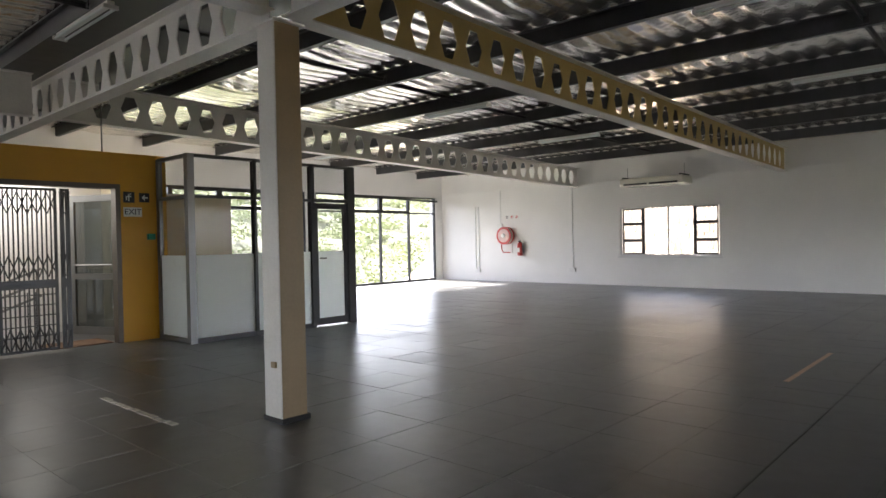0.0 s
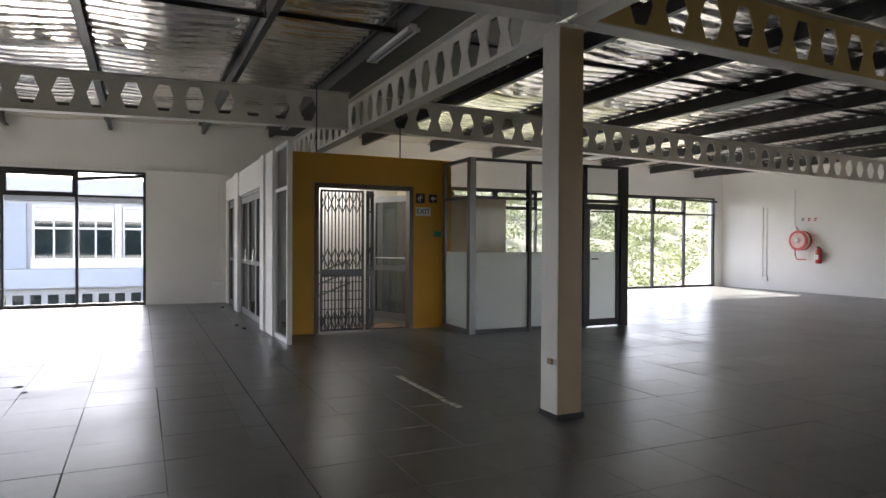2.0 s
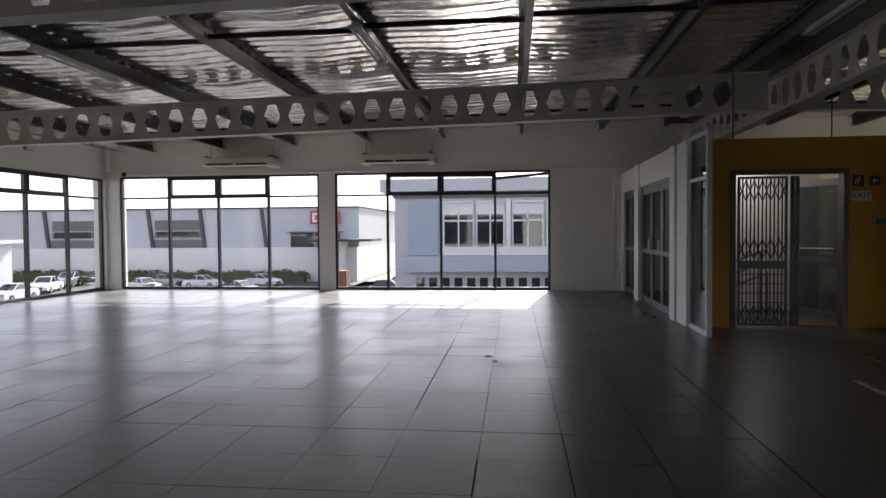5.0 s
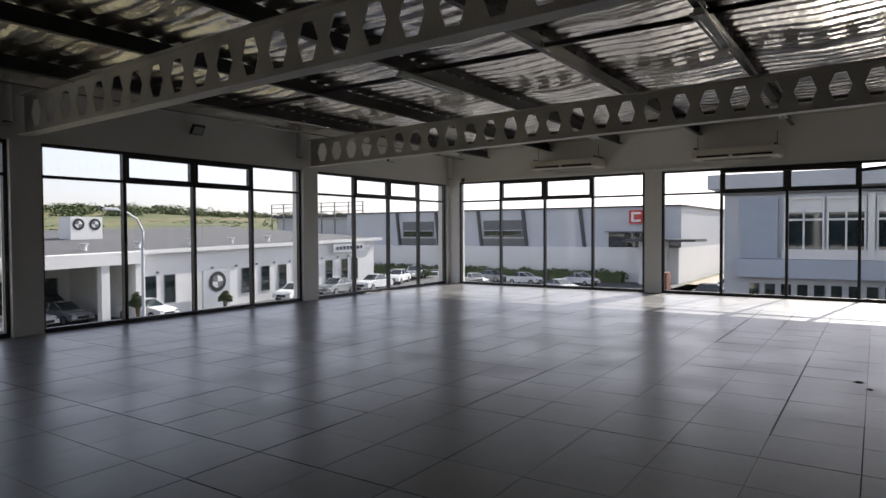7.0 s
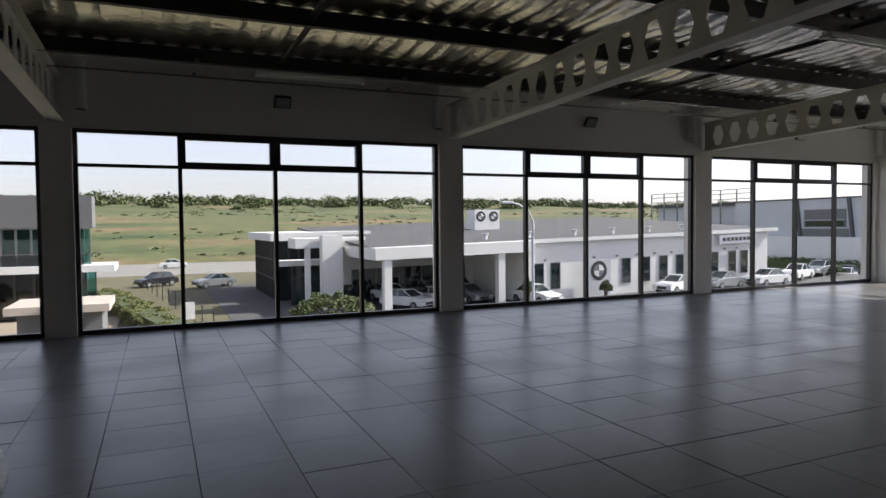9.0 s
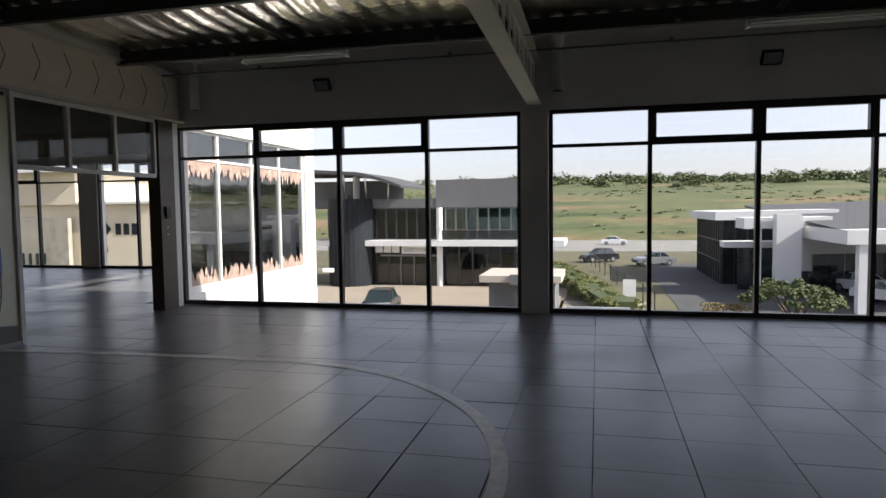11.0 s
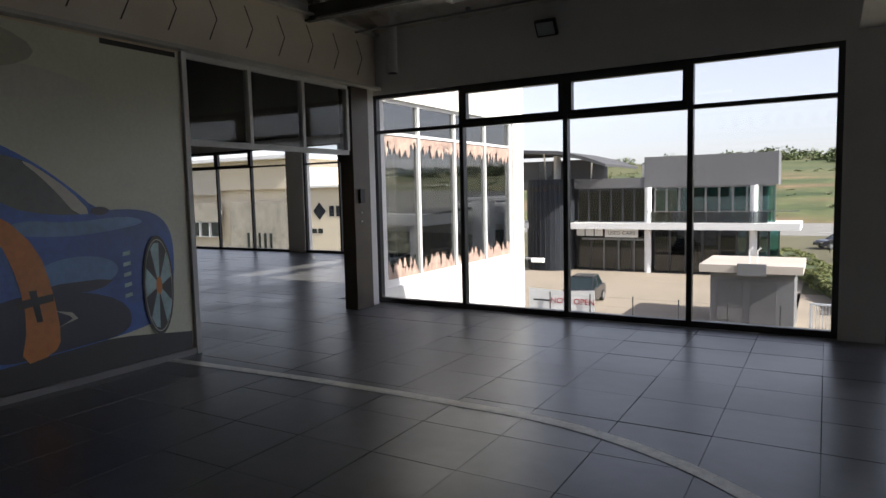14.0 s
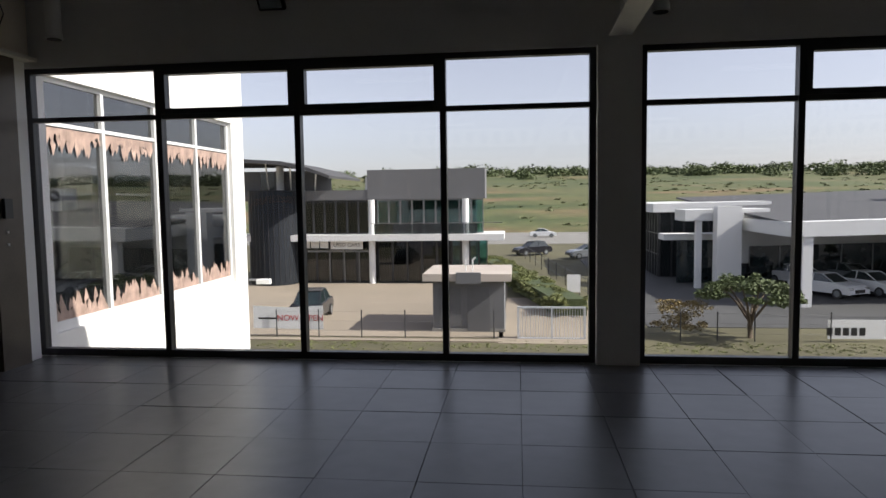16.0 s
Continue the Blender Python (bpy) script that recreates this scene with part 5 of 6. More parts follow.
for k in range(3):
    part("sign_board", boxes((18.2 + k * 0.75, 18.85 + k * 0.75, YR + 0.5, YR + 0.56, -2.4, -1.84)), M_OUTW, t)
for x in (15.8, 17.0, 18.2):
    part("entrance_post", boxes((x - 0.05, x + 0.05, YR + 0.12, YR + 0.2, G, -2.6)), M_GFRAME, t)
part("entrance_rail", boxes((15.0, 20.0, YR + 0.12, YR + 0.2, -2.75, -2.6)), M_GFRAME, t)
bm = bmesh.new()
tube(bm, [(22.5, YR + 0.6, G), (22.5, YR + 0.6, 2.2)], 1.9, 36)
part("drum", bm, M_DRUM, t, "dark cylindrical drum of cladding")
for k in range(14):
    a = radians(12 + k * 12)
    x, y = 22.5 + 1.91 * math.cos(a), YR + 0.6 + 1.91 * math.sin(a)
    part("drum_seam", tube(bmesh.new(), [(x, y, G), (x, y, 2.19)], 0.018, 4), M_FRAME, t)
bm = slab([(17.1, 3.02), (18.9, 3.6), (20.9, 4.08), (24.5, 4.35), (29.5, 4.4), (29.5, 4.65), (24.5, 4.6), (20.8, 4.34), (18.8, 3.85), (17.05, 3.2)], lambda u, v, w: (u, YR - 6 + w, v), 9.6)
part("canopy_roof", bm, M_ROOFG, t, "tilted overhanging canopy roof")
part("upper_wall", boxes((19.7, 28.5, YR - 6, YR - 1.0, 2.16, 3.8)), M_GREYR, t)
part("upper_opening", boxes((23.0, 24.2, YR - 1.0, YR - 0.96, 2.3, 3.7)), M_OGLASS, t)
for x in (18.2, 20.2, 22.1):
    part("strut", tube(bmesh.new(), [(x + 1.4, YR - 0.9, 2.25), (x, YR + 3.2, 3.38 + 0.24 * (x - 18.2))], 0.06, 6), M_OUTW, t)
part("column", tube(bmesh.new(), [(22.4, YR - 0.6, 2.16), (22.4, YR - 0.6, 4.2)], 0.3, 14), M_OUTW, t)
part("antenna", boxes((14.9, 15.2, YR - 0.2, YR + 0.1, 2.16, 3.2)), M_OUTW, t)
for nm, x, mt in (("desk", 9.5, M_WFRAME), ("desk", 12.0, M_WFRAME), ("desk", 16.2, M_GFRAME)):
    d = thing(nm, "pale office desk behind showroom glass", "desk", "showroom desks", at=(x, YR - 1.4, G))
    part("desktop", soft_box(-0.8, 0.8, -0.4, 0.4, 0.70, 0.75, 0.01), mt, d)
    for sx in (-0.7, 0.7):
        part("leg", boxes((sx - 0.03, sx + 0.03, -0.35, 0.35, 0.03, 0.70)), mt, d)
    part("screen", soft_box(-0.25, 0.25, -0.03, 0.0, 0.80, 1.12, 0.01), M_BLACK, d)
    part("screen_stand", boxes((-0.04, 0.04, -0.06, 0.03, 0.75, 0.80)), M_BLACK, d)

# pump house
t = thing("pump_house", "small grey pump house with pale concrete roof slab", "building", at=(-0.85, 0, G))
part("wall", boxes((4.8, 8.3, -38.5, -34.9, 0, 2.56)), M_GREYR, t)
part("plinth", boxes((4.75, 8.35, -38.55, -34.85, 0, 0.18)), M_ROAD, t)
part("roof", boxes((4.45, 8.75, -38.9, -34.5, 2.56, 2.92)), paint("pale_concrete", (0.5, 0.44, 0.38), 0.85, 0, 0.12, 0.6, 20, 0.1), t)
part("upstand", boxes((5.9, 7.1, -34.52, -34.35, 2.46, 3.0)), M_GREYR, t)
part("door", boxes((5.5, 6.6, -34.9, -34.84, 0.05, 2.2)), M_PDOOR, t, "dark steel door")
part("louvre_panel", boxes((6.9, 8.0, -34.9, -34.86, 0.3, 2.2)), M_PDOOR, t)
for x in (6.4, 6.75):
    part("pipe", tube(bmesh.new(), [(x, -36, 2.92), (x, -36, 3.46), (x - 0.15, -36, 3.6)], 0.04, 8), M_OUTW, t)

# hedge, fence, gate, banner
M_HEDGE = paint("hedge_leaves", (0.12, 0.13, 0.045), 0.8, 0, 0.5, 0.4, 6, 0.3, each=0.4)
t = thing("hedge", "long clipped green hedge beside the drive", "hedge")
bm = boxes((-0.6, 1.2, -66, -39.5, G, G + 0.95))
for v in bm.verts:
    v.co.x += (-39 - v.co.y) * 0.215
part("hedge_core", bm, M_BUSH, t)
spots = [(rnd.uniform(-0.8, 1.5) + k * 0.215 * 27.5 / 460, -39 - k * 27.5 / 460, G + rnd.uniform(0.2, 1.0), rnd.uniform(0.2, 0.42)) for k in range(460)]
ob = clump_mesh("hedge_leaves", spots, M_HEDGE, 0.085, 90)
ob.parent = t
t = thing("fence", "wire fence on dark steel posts", "fence")
for k in range(12):
    x = -2.4 - k * 1.6 if k < 6 else 4.4 + (k - 6) * 2.1
    part("post", tube(bmesh.new(), [(x, -33.4, G), (x, -33.4, G + 1.35)], 0.03, 6), M_FRAME, t)
for z in (0.35, 0.8, 1.25):
    part("wire", tube(bmesh.new(), [(4.4, -33.4, G + z), (15, -33.4, G + z)], 0.004, 4), M_GFRAME, t)
    part("wire", tube(bmesh.new(), [(-2.4, -33.4, G + z), (-10.4, -33.4, G + z)], 0.004, 4), M_GFRAME, t)
t = thing("sliding_gate", "pale steel sliding gate across the driveway", "gate")
part("frame", boxes((0.2, 3.32, -33.5, -33.4, G, G + 0.08), (0.2, 3.32, -33.5, -33.4, G + 1.45, G + 1.53), (0.2, 0.28, -33.5, -33.4, G + 0.08, G + 1.45), (3.24, 3.32, -33.5, -33.4, G + 0.08, G + 1.45), (1.7, 1.78, -33.5, -33.4, G + 0.08, G + 1.45)), M_LGREY, t)
bm = bmesh.new()
for k in range(25):
    x = 0.3 + k * 0.12
    box(bm, x, x + 0.025, -33.47, -33.44, G + 0.08, G + 1.45)
part("mesh_infill", bm, M_LGREY, t)
t = thing("banner", "white banner reading NOW OPEN in red letters", "banner")
part("sheet", slab([(12.6, G + 0.36), (16.1, G + 0.4), (16.1, G + 1.5), (14.3, G + 1.42), (12.6, G + 1.52)], lambda u, v, w: (u, -33.5 + w, v), 0.01), M_OUTW, t)
lettering("letters", "NOW OPEN", 0.42, pose(13.75, -33.485, G + 0.9, 90, 0, 180), M_RED, t, "red letters NOW OPEN")
part("script_bar", boxes((14.95, 15.85, -33.488, -33.484, G + 0.85, G + 0.93)), M_BLACK, t)
t = thing("banner", "white banner with dark unreadable lettering on fence", "banner")
part("sheet", boxes((-13.5, -10.3, -33.5, -33.48, G + 0.15, G + 1.0)), M_OUTW, t)
for k in range(5):
    part("letter_bar", boxes((-10.5 - k * 0.34, -10.25 - k * 0.34, -33.479, -33.474, G + 0.3, G + 0.65)), M_BLACK, t)
part("verge_strip", boxes((4.0, 18.0, -33.1, -32.6, G, G + 0.06)), M_PAVE, thing("kerb", "low pale kerb strip along the verge", "kerb"))


t = thing("notice_board", "plain white notice board on two posts", "sign")
part("panel", boxes((-0.75, 0.1, -46.0, -45.95, G + 0.4, G + 1.55)), M_OUTW, t)
for x in (-0.7, 0.05):
    part("post", boxes((x - 0.03, x + 0.03, -46.06, -46.004, G, G + 1.5)), M_FRAME, t)
t = thing("fence", "low dark steel fence beside the hedge", "fence")
for k in range(10):
    part("post", tube(bmesh.new(), [(-1.6 + k * 0.45, -41.5 - k * 3.6, G), (-1.6 + k * 0.45, -41.5 - k * 3.6, G + 1.4)], 0.04, 6), M_FRAME, t)
for z in (0.5, 1.3):
    part("rail", tube(bmesh.new(), [(-1.6, -41.5, G + z), (2.45, -73.9, G + z)], 0.02, 5), M_FRAME, t)

# trees and shrubs near the fence
def tree(x, y, h, spread, seed, name="tree", label="small broad tree with dark green leaves and forked trunk"):
    r = random.Random(seed)
    t = thing(name, label, "tree", at=(x, y, G))
    bm = bmesh.new()
    tube(bm, [(0, 0, 0), (0.05, 0, h * 0.2), (0.0, 0.05, h * 0.36)], [0.13, 0.11, 0.09], 8)
    tips = []
    for k in range(7):
        a = 2 * math.pi * k / 7 + r.uniform(-0.3, 0.3)
        e = (math.cos(a) * spread * 0.62, math.sin(a) * spread * 0.62, h * r.uniform(0.62, 0.85))
        tube(bm, [(0, 0, h * r.uniform(0.12, 0.34)), (e[0] * 0.45, e[1] * 0.45, h * 0.5), e], [0.07, 0.05, 0.02], 6)
        tips.append(e)
    part("trunk", bm, M_BARK, t, smooth=True)
    sp = []
    for k in range(70):
        a, q = r.uniform(0, 6.283), spread * math.sqrt(r.random())
        zz = h * (0.55 + 0.36 * (1 - (q / spread) ** 2) * r.uniform(0.5, 1.05))
        sp.append((math.cos(a) * q, math.sin(a) * q, zz, r.uniform(0.22, 0.5) * min(1.0, 0.3 + spread / 3)))
    ob = clump_mesh("crown", sp, M_BUSH, 0.10, 90, 0.8)
    ob.parent = t
    return t


tree(-7.3, -34.2, 3.2, 2.15, 3)
tagged(clump_mesh("shrub", [(-4.2 + rnd.gauss(0, 0.55), -34.6 + rnd.gauss(0, 0.5), G + rnd.uniform(0.3, 1.5), rnd.uniform(0.25, 0.5)) for _ in range(34)], paint("rusty_leaves", (0.2, 0.15, 0.06), 0.8, 0, 0.5, 1, 8, 0.2, each=0.3), 0.07, 70), "open rusty-green shrub beside the fence", "shrub")
tree(-24.0, -41.8, 2.6, 0.42, 11, "shrub", "thin young tree by the white wall")
tree(-31.2, -41.8, 2.1, 0.45, 12, "shrub", "dark shrub by the roundel sign")
tree(-60, -44, 2.6, 1.6, 14, "shrub", "bare-looking small tree in the yard")
tagged(clump_mesh("verge_grass", [(rnd.uniform(-14, 15), rnd.uniform(-33.0, -31), G - 0.05, 0.16) for _ in range(420)], M_HEDGE, 0.05, 26), "rough grass on the verge", "grass", kind="stuff")

# white dealership
t = thing("dealership_building", "long white dealership with grey roof, canopy and slot windows", "building")
YD = -43.8
part("wall", boxes((-51.6, -24.9, YD - 24, YD, G - 1, -0.42)), M_OUTW, t)
part("back_wall", boxes((-24.9, -12.5, YD - 24, YD - 9, G - 1, -0.4)), M_OUTW, t)
bm = boxes((-52.5, -12.3, YD - 26, YD + 0.3, -0.42, -0.26))
for v in bm.verts:
    v.co.z += (YD + 0.3 - v.co.y) * 0.056
part("roof", bm, M_ROOFG, t, "low grey sheet roof")
part("fascia", boxes((-52.6, -24.9, YD + 0.3, YD + 0.38, -0.52, -0.22)), M_OUTW, t)
part("canopy", boxes((-24.9, -12.25, YD - 9, YD + 1.4, -1.10, -0.25)), M_OUTW, t)
for x, y in ((-13.2, YD + 1.0), (-22.2, YD + 1.0), (-24.6, YD + 1.0)):
    part("column", boxes((x - 0.28, x + 0.28, y - 0.28, y + 0.28, G - 1, -1.10)), M_OUTW, t)
part("dark_bay", boxes((-24.0, -13.5, YD - 8.99, YD - 8.94, G, -2.4)), M_OGLASS, t)
for k in range(6):
    part("bay_mullion", boxes((-24.0 + k * 2.1, -23.92 + k * 2.1, YD - 8.93, YD - 8.86, G, -2.4)), M_GFRAME, t)
part("pier", boxes((-11.8, -10.2, YD - 6.5, YD - 5.5, G, 0.6)), M_OUTW, t, "tall white entrance pier")
part("porch_slab", boxes((-14, -8.35, YD - 9.6, YD - 6.6, -0.42, 0.36)), M_OUTW, t)
part("porch_slab", boxes((-13, -7.6, YD - 11.6, YD - 9.7, -1.95, -1.5)), M_OUTW, t)
part("porch_post", boxes((-9.55, -9.15, YD - 7.2, YD - 6.8, G, -0.42)), M_OUTW, t)
part("entrance_glass", boxes((-14, -8.6, YD - 9.95, YD - 9.9, G, -2.0)), M_OGLASS, t)
part("showroom_roof", boxes((-16.5, -7.5, YD - 28, YD - 13.15, 0.05, 0.75)), M_OUTW, t)
part("showroom_core", boxes((-16, -8.1, YD - 27, YD - 13.7, G, 0.05)), paint("dark_glazing", (0.02, 0.024, 0.025), 0.3, 0, 0.4, 0.5, 4, 0.0, spec=0.25), t)
for k in range(13):
    part("fin", boxes((-8.1, -7.98, YD - 13.78 - k * 1.05, YD - 13.7 - k * 1.05, G, 0.05)), M_FRAME, t)
    part("fin_light", boxes((-8.09, -8.05, YD - 14.3 - k * 1.05, YD - 14.22 - k * 1.05, G, 0.05)), M_GFRAME, t)
for k in range(7):
    part("fin", boxes((-8.2 - k * 0.95, -8.08 - k * 0.95, YD - 13.7, YD - 13.62, G, 0.05)), M_FRAME, t)
for z in (-3.4, -1.7):
    part("transom", boxes((-8.1, -8.02, YD - 27, YD - 13.7, z, z + 0.06)), M_GFRAME, t)
for x in (-26.2, -27.75, -32.5, -34.85, -36.95, -38.9, -40.75, -44.85, -47.05, -48.55):
    w = part("window", boxes((x - 0.48, x - 0.42, YD + 0.002, YD + 0.06, -4.3, -2.15), (x + 0.42, x + 0.48, YD + 0.002, YD + 0.06, -4.3, -2.15), (x - 0.42, x + 0.42, YD + 0.002, YD + 0.06, -2.21, -2.15), (x - 0.42, x + 0.42, YD + 0.002, YD + 0.06, -4.3, -4.24)), M_GFRAME, t)
    part("pane", boxes((x - 0.42, x + 0.42, YD + 0.002, YD + 0.02, -4.24, -2.21)), M_OGLASS, w)
    part("wall_lamp", boxes((x + 0.9, x + 1.06, YD, YD + 0.14, -2.0, -1.85)), M_GFRAME, t)
for x in (-22.5, -26.5, -31, -35, -39, -43):
    part("roof_vent", tube(bmesh.new(), [(x, YD - 2, -0.25), (x, YD - 2, 0.15), (x, YD - 2, 0.38)], [0.18, 0.18, 0.32], 10), M_OUTW, t)


def site_rise(x):
    """The dealer's site climbs gently to the west."""
    return 0.024 * max(0.0, -12.5 - x)


def climb(ob):
    for c in ob.children_recursive:
        if c.type == "MESH":
            for v in c.data.vertices:
                v.co.z += site_rise(v.co.x)


climb(t)


def roundel(parent, x, y, z, r, flip=0):
    for q, mt, d in ((1.0, M_BLACK, 0.0), (0.62, M_OUTW, 0.012)):
        part("roundel", slab([(q * r * math.cos(a), q * r * math.sin(a)) for a in (2 * math.pi * k / 24 for k in range(24))], lambda u, v, w: (x + u, y + d + w, z + v), 0.01), mt, parent)
    blue = paint("roundel_grey", (0.16, 0.17, 0.19), 0.4)
    for s in (0, math.pi):
        part("roundel", slab([(0, 0)] + [(0.62 * r * math.cos(s + k * math.pi / 12), 0.62 * r * math.sin(s + k * math.pi / 12)) for k in range(7)], lambda u, v, w: (x + u, y + 0.024 + w, z + v), 0.01), blue, parent)


t = thing("roof_sign", "white roof sign box with round emblem", "sign", at=(0, 0, 0))
part("box", boxes((-29.4, -26.7, -58, -56, 0.3, 2.75)), M_OUTW, t)
roundel(t, -27.35, -55.99, 2.1, 0.5)
roundel(t, -28.75, -55.99, 2.1, 0.5)
t = thing("wall_sign", "grey square wall sign with round emblem", "sign")
part("board", boxes((-32.7, -30.2, YD + 0.5, YD + 0.7, G + 0.2, -2.1)), M_LGREY, t)
roundel(t, -31.5, YD + 0.71, -3.0, 0.8)
climb(t)
t = thing("wall_sign", "white fascia sign with dark bars", "sign")
part("board", boxes((-49.6, -45.0, YD + 0.4, YD + 0.5, -1.45, -0.65)), M_LGREY, t)
for k in range(8):
    part("letter_bar", boxes((-49.2 + k * 0.5, -48.88 + k * 0.5, YD + 0.502, YD + 0.52, -1.2, -0.9)), M_BLACK, t)
climb(t)

# street lamp
t = thing("street_lamp", "grey curved street lamp pole", "street lamp", at=(-22.1, -38, G))
part("pole", tube(bmesh.new(), [(0, 0, 0), (0, 0, 5.6), (-0.05, 0, 6.6), (0.35, 0, 7.4), (1.1, 0, 7.85), (1.7, 0, 7.95)], [0.11, 0.09, 0.08, 0.07, 0.06, 0.05], 10), M_LGREY, t, smooth=True)
part("head", soft_box(1.55, 2.45, -0.14, 0.14, 7.88, 8.06, 0.05), M_LGREY, t)

# light blue warehouse to the west
t = thing("warehouse", "pale blue-grey warehouse with slanted fins and strip windows", "building")
XF = -81.0
part("wall", boxes((XF - 40, XF, -74, -19.5, -0.8, 4.3)), M_LGREY, t)
part("lower_wall", boxes((XF - 40, XF + 1.2, -74, -19.5, G, -0.8)), M_OUTW, t, "white lower wall")
part("roof_edge", boxes((XF - 40, XF + 0.25, -74.3, -19.3, 4.3, 4.5)), M_ROOFG, t)
for y in (-63, -55.5, -48.0, -40.7, -32.2):
    bm = boxes((XF, XF + 0.35, y - 0.2, y + 0.2, -0.8, 4.3))
    for v in bm.verts:
        v.co.y -= (v.co.z - 1.8) * 0.12
    part("fin", bm, M_ROOFG, t)
for a, b in ((-62.2, -56.2), (-47.4, -41.0)):
    part("window_band", boxes((XF, XF + 0.1, a, b, 0.5, 2.9)), M_GREYR, t)
    part("window_strip", boxes((XF + 0.1, XF + 0.14, a + 0.3, b - 0.3, 0.6, 1.35)), M_OGLASS, t)
    part("sunshade", boxes((XF, XF + 0.5, a, b, 1.4, 1.5)), M_LGREY, t)
    part("dado", boxes((XF, XF + 0.08, a - 0.3, b + 0.4, -0.78, 0.3)), M_GREYR, t)
part("window_strip", boxes((XF, XF + 0.12, -28.6, -22.0, -0.8, 1.1)), M_OGLASS, t)
part("sunshade", boxes((XF, XF + 0.7, -28.9, -21.5, 1.1, 1.25)), M_GREYR, t)
part("sign_board", boxes((XF + 0.4, XF + 0.55, -25.8, -21.8, 2.2, 3.9)), M_RED, t, "red sign panel with white shape")
for d in ((-25.5, -24.3, 2.45, 2.7), (-25.5, -24.3, 3.4, 3.65), (-25.5, -25.2, 2.7, 3.4), (-23.9, -23.5, 2.45, 3.65), (-23.2, -22.2, 3.4, 3.65), (-22.85, -22.5, 2.45, 3.4)):
    part("sign_mark", boxes((XF + 0.551, XF + 0.57, d[0], d[1], d[2], d[3])), M_OUTW, t)
part("entrance_canopy", boxes((XF, XF + 6, -25, -16.5, 0.0, 0.3)), M_ROOFG, t)
part("entrance_wall", boxes((XF + 0.5, XF + 4, -23.5, -20.8, G, 0.0)), M_OUTW, t)
t = thing("hedge", "dark hedge along the warehouse wall", "hedge")
part("hedge_core", boxes((XF + 1.6, XF + 2.8, -66, -26, G, G + 1.2)), M_BUSH, t)
ob = clump_mesh("hedge_leaves", [(XF + 2.2, rnd.uniform(-66, -26), G + rnd.uniform(0.3, 1.2), 0.8) for _ in range(150)], M_BUSH, 0.25, 24)
ob.parent = t
t = thing("scaffold_building", "grey roof sheds and steel framework in the distance", "building")
part("shed", boxes((-150, -100, -112, -84, G, 4.5)), M_LGREY, t)
part("shed_roof", boxes((-151, -99, -113, -83, 4.5, 5.0)), M_ROOFG, t)
for k in range(8):
    part("frame_post", boxes((-98.2, -98.0, -112 + k * 3.8, -111.8 + k * 3.8, G, 7.5)), M_GFRAME, t)
for z in (5.6, 6.6, 7.4):
    part("frame_rail", boxes((-98.2, -98.0, -112, -85, z, z + 0.12)), M_GFRAME, t)

# grey office building beyond the western lane
t = thing("office_building", "grey office block with white framed dark windows", "building")
XQ = -35.0
part("wall", boxes((XQ - 18, XQ, -6.22, 14, G, 3.1)), M_LGREY, t)
part("roof", boxes((XQ - 18, XQ + 0.6, -6.95, 14.2, 3.42, 4.15)), M_LGREY, t)
part("roof_band", boxes((XQ - 18, XQ + 0.2, -6.3, 14, 3.1, 3.42)), M_GREYR, t)
part("side_panel", boxes((XQ, XQ + 0.25, -5.4, -3.7, -0.12, 2.95)), paint("blue_grey_panel", (0.36, 0.41, 0.48), 0.55, 0, 0.06, 0.4, 20, 0.02), t)
part("lower_wall", boxes((XQ, XQ + 0.5, -5.56, 14, -1.06, -0.15)), paint("pale_blue_panel", (0.44, 0.49, 0.56), 0.55, 0, 0.06, 0.4, 20, 0.02), t)
part("white_band", boxes((XQ, XQ + 0.3, -3.5, 14, -0.13, 0.35)), M_OUTW, t)
for k, (y, e) in enumerate(((-3.45, -1.70), (-1.60, 0.0), (0.40, 2.14), (2.3, 4.1), (4.3, 6.1))):
    m = (y + e) / 2
    w = part("window", boxes((XQ, XQ + 0.2, y, y + 0.08, 0.35, 2.9), (XQ, XQ + 0.2, e - 0.08, e, 0.35, 2.9), (XQ, XQ + 0.2, y + 0.08, e - 0.08, 2.8, 2.9), (XQ, XQ + 0.18, y + 0.08, e - 0.08, 1.75, 1.85), (XQ, XQ + 0.18, y + 0.08, e - 0.08, 2.15, 2.22), (XQ, XQ + 0.18, m - 0.04, m + 0.04, 0.35, 2.8)), M_OUTW, t)
    part("pane", boxes((XQ, XQ + 0.08, y + 0.08, e - 0.08, 0.35, 2.15)), M_OGLASS, w)
    part("blind", boxes((XQ, XQ + 0.07, y + 0.08, e - 0.08, 2.22, 2.8)), M_OUTW, w, "pale blind behind the glass")
part("column", boxes((XQ, XQ + 0.3, 0.06, 0.34, 0.35, 3.0)), M_OUTW, t, "white facade column")
for k in range(26):
    part("slot_window", boxes((XQ, XQ + 0.06, -5.0 + k * 0.72, -4.55 + k * 0.72, -3.6, -1.4)), M_OGLASS, t)
t = thing("far_building", "distant grey building at the lane's end", "building")
part("wall", boxes((-175, -150, -34, 6, G, 5.2)), M_LGREY, t)
part("roof", boxes((-176, -149, -35, 7, 5.2, 5.8)), M_ROOFG, t)
for k in range(9):
    part("window", boxes((-150, -149.8, -32 + k * 4, -29.5 + k * 4, 1.2, 3.2)), M_OGLASS, t)
t = thing("brick_gate_pier", "red brick gate pier at the lane", "pier")
part("pier", boxes((-68, -66.5, -18.6, -17.4, G, G + 2.2)), M_BRICK, t)
part("white_box", boxes((-52, -50.4, -14.6, -12.8, G, G + 1.1)), M_OUTW, t)

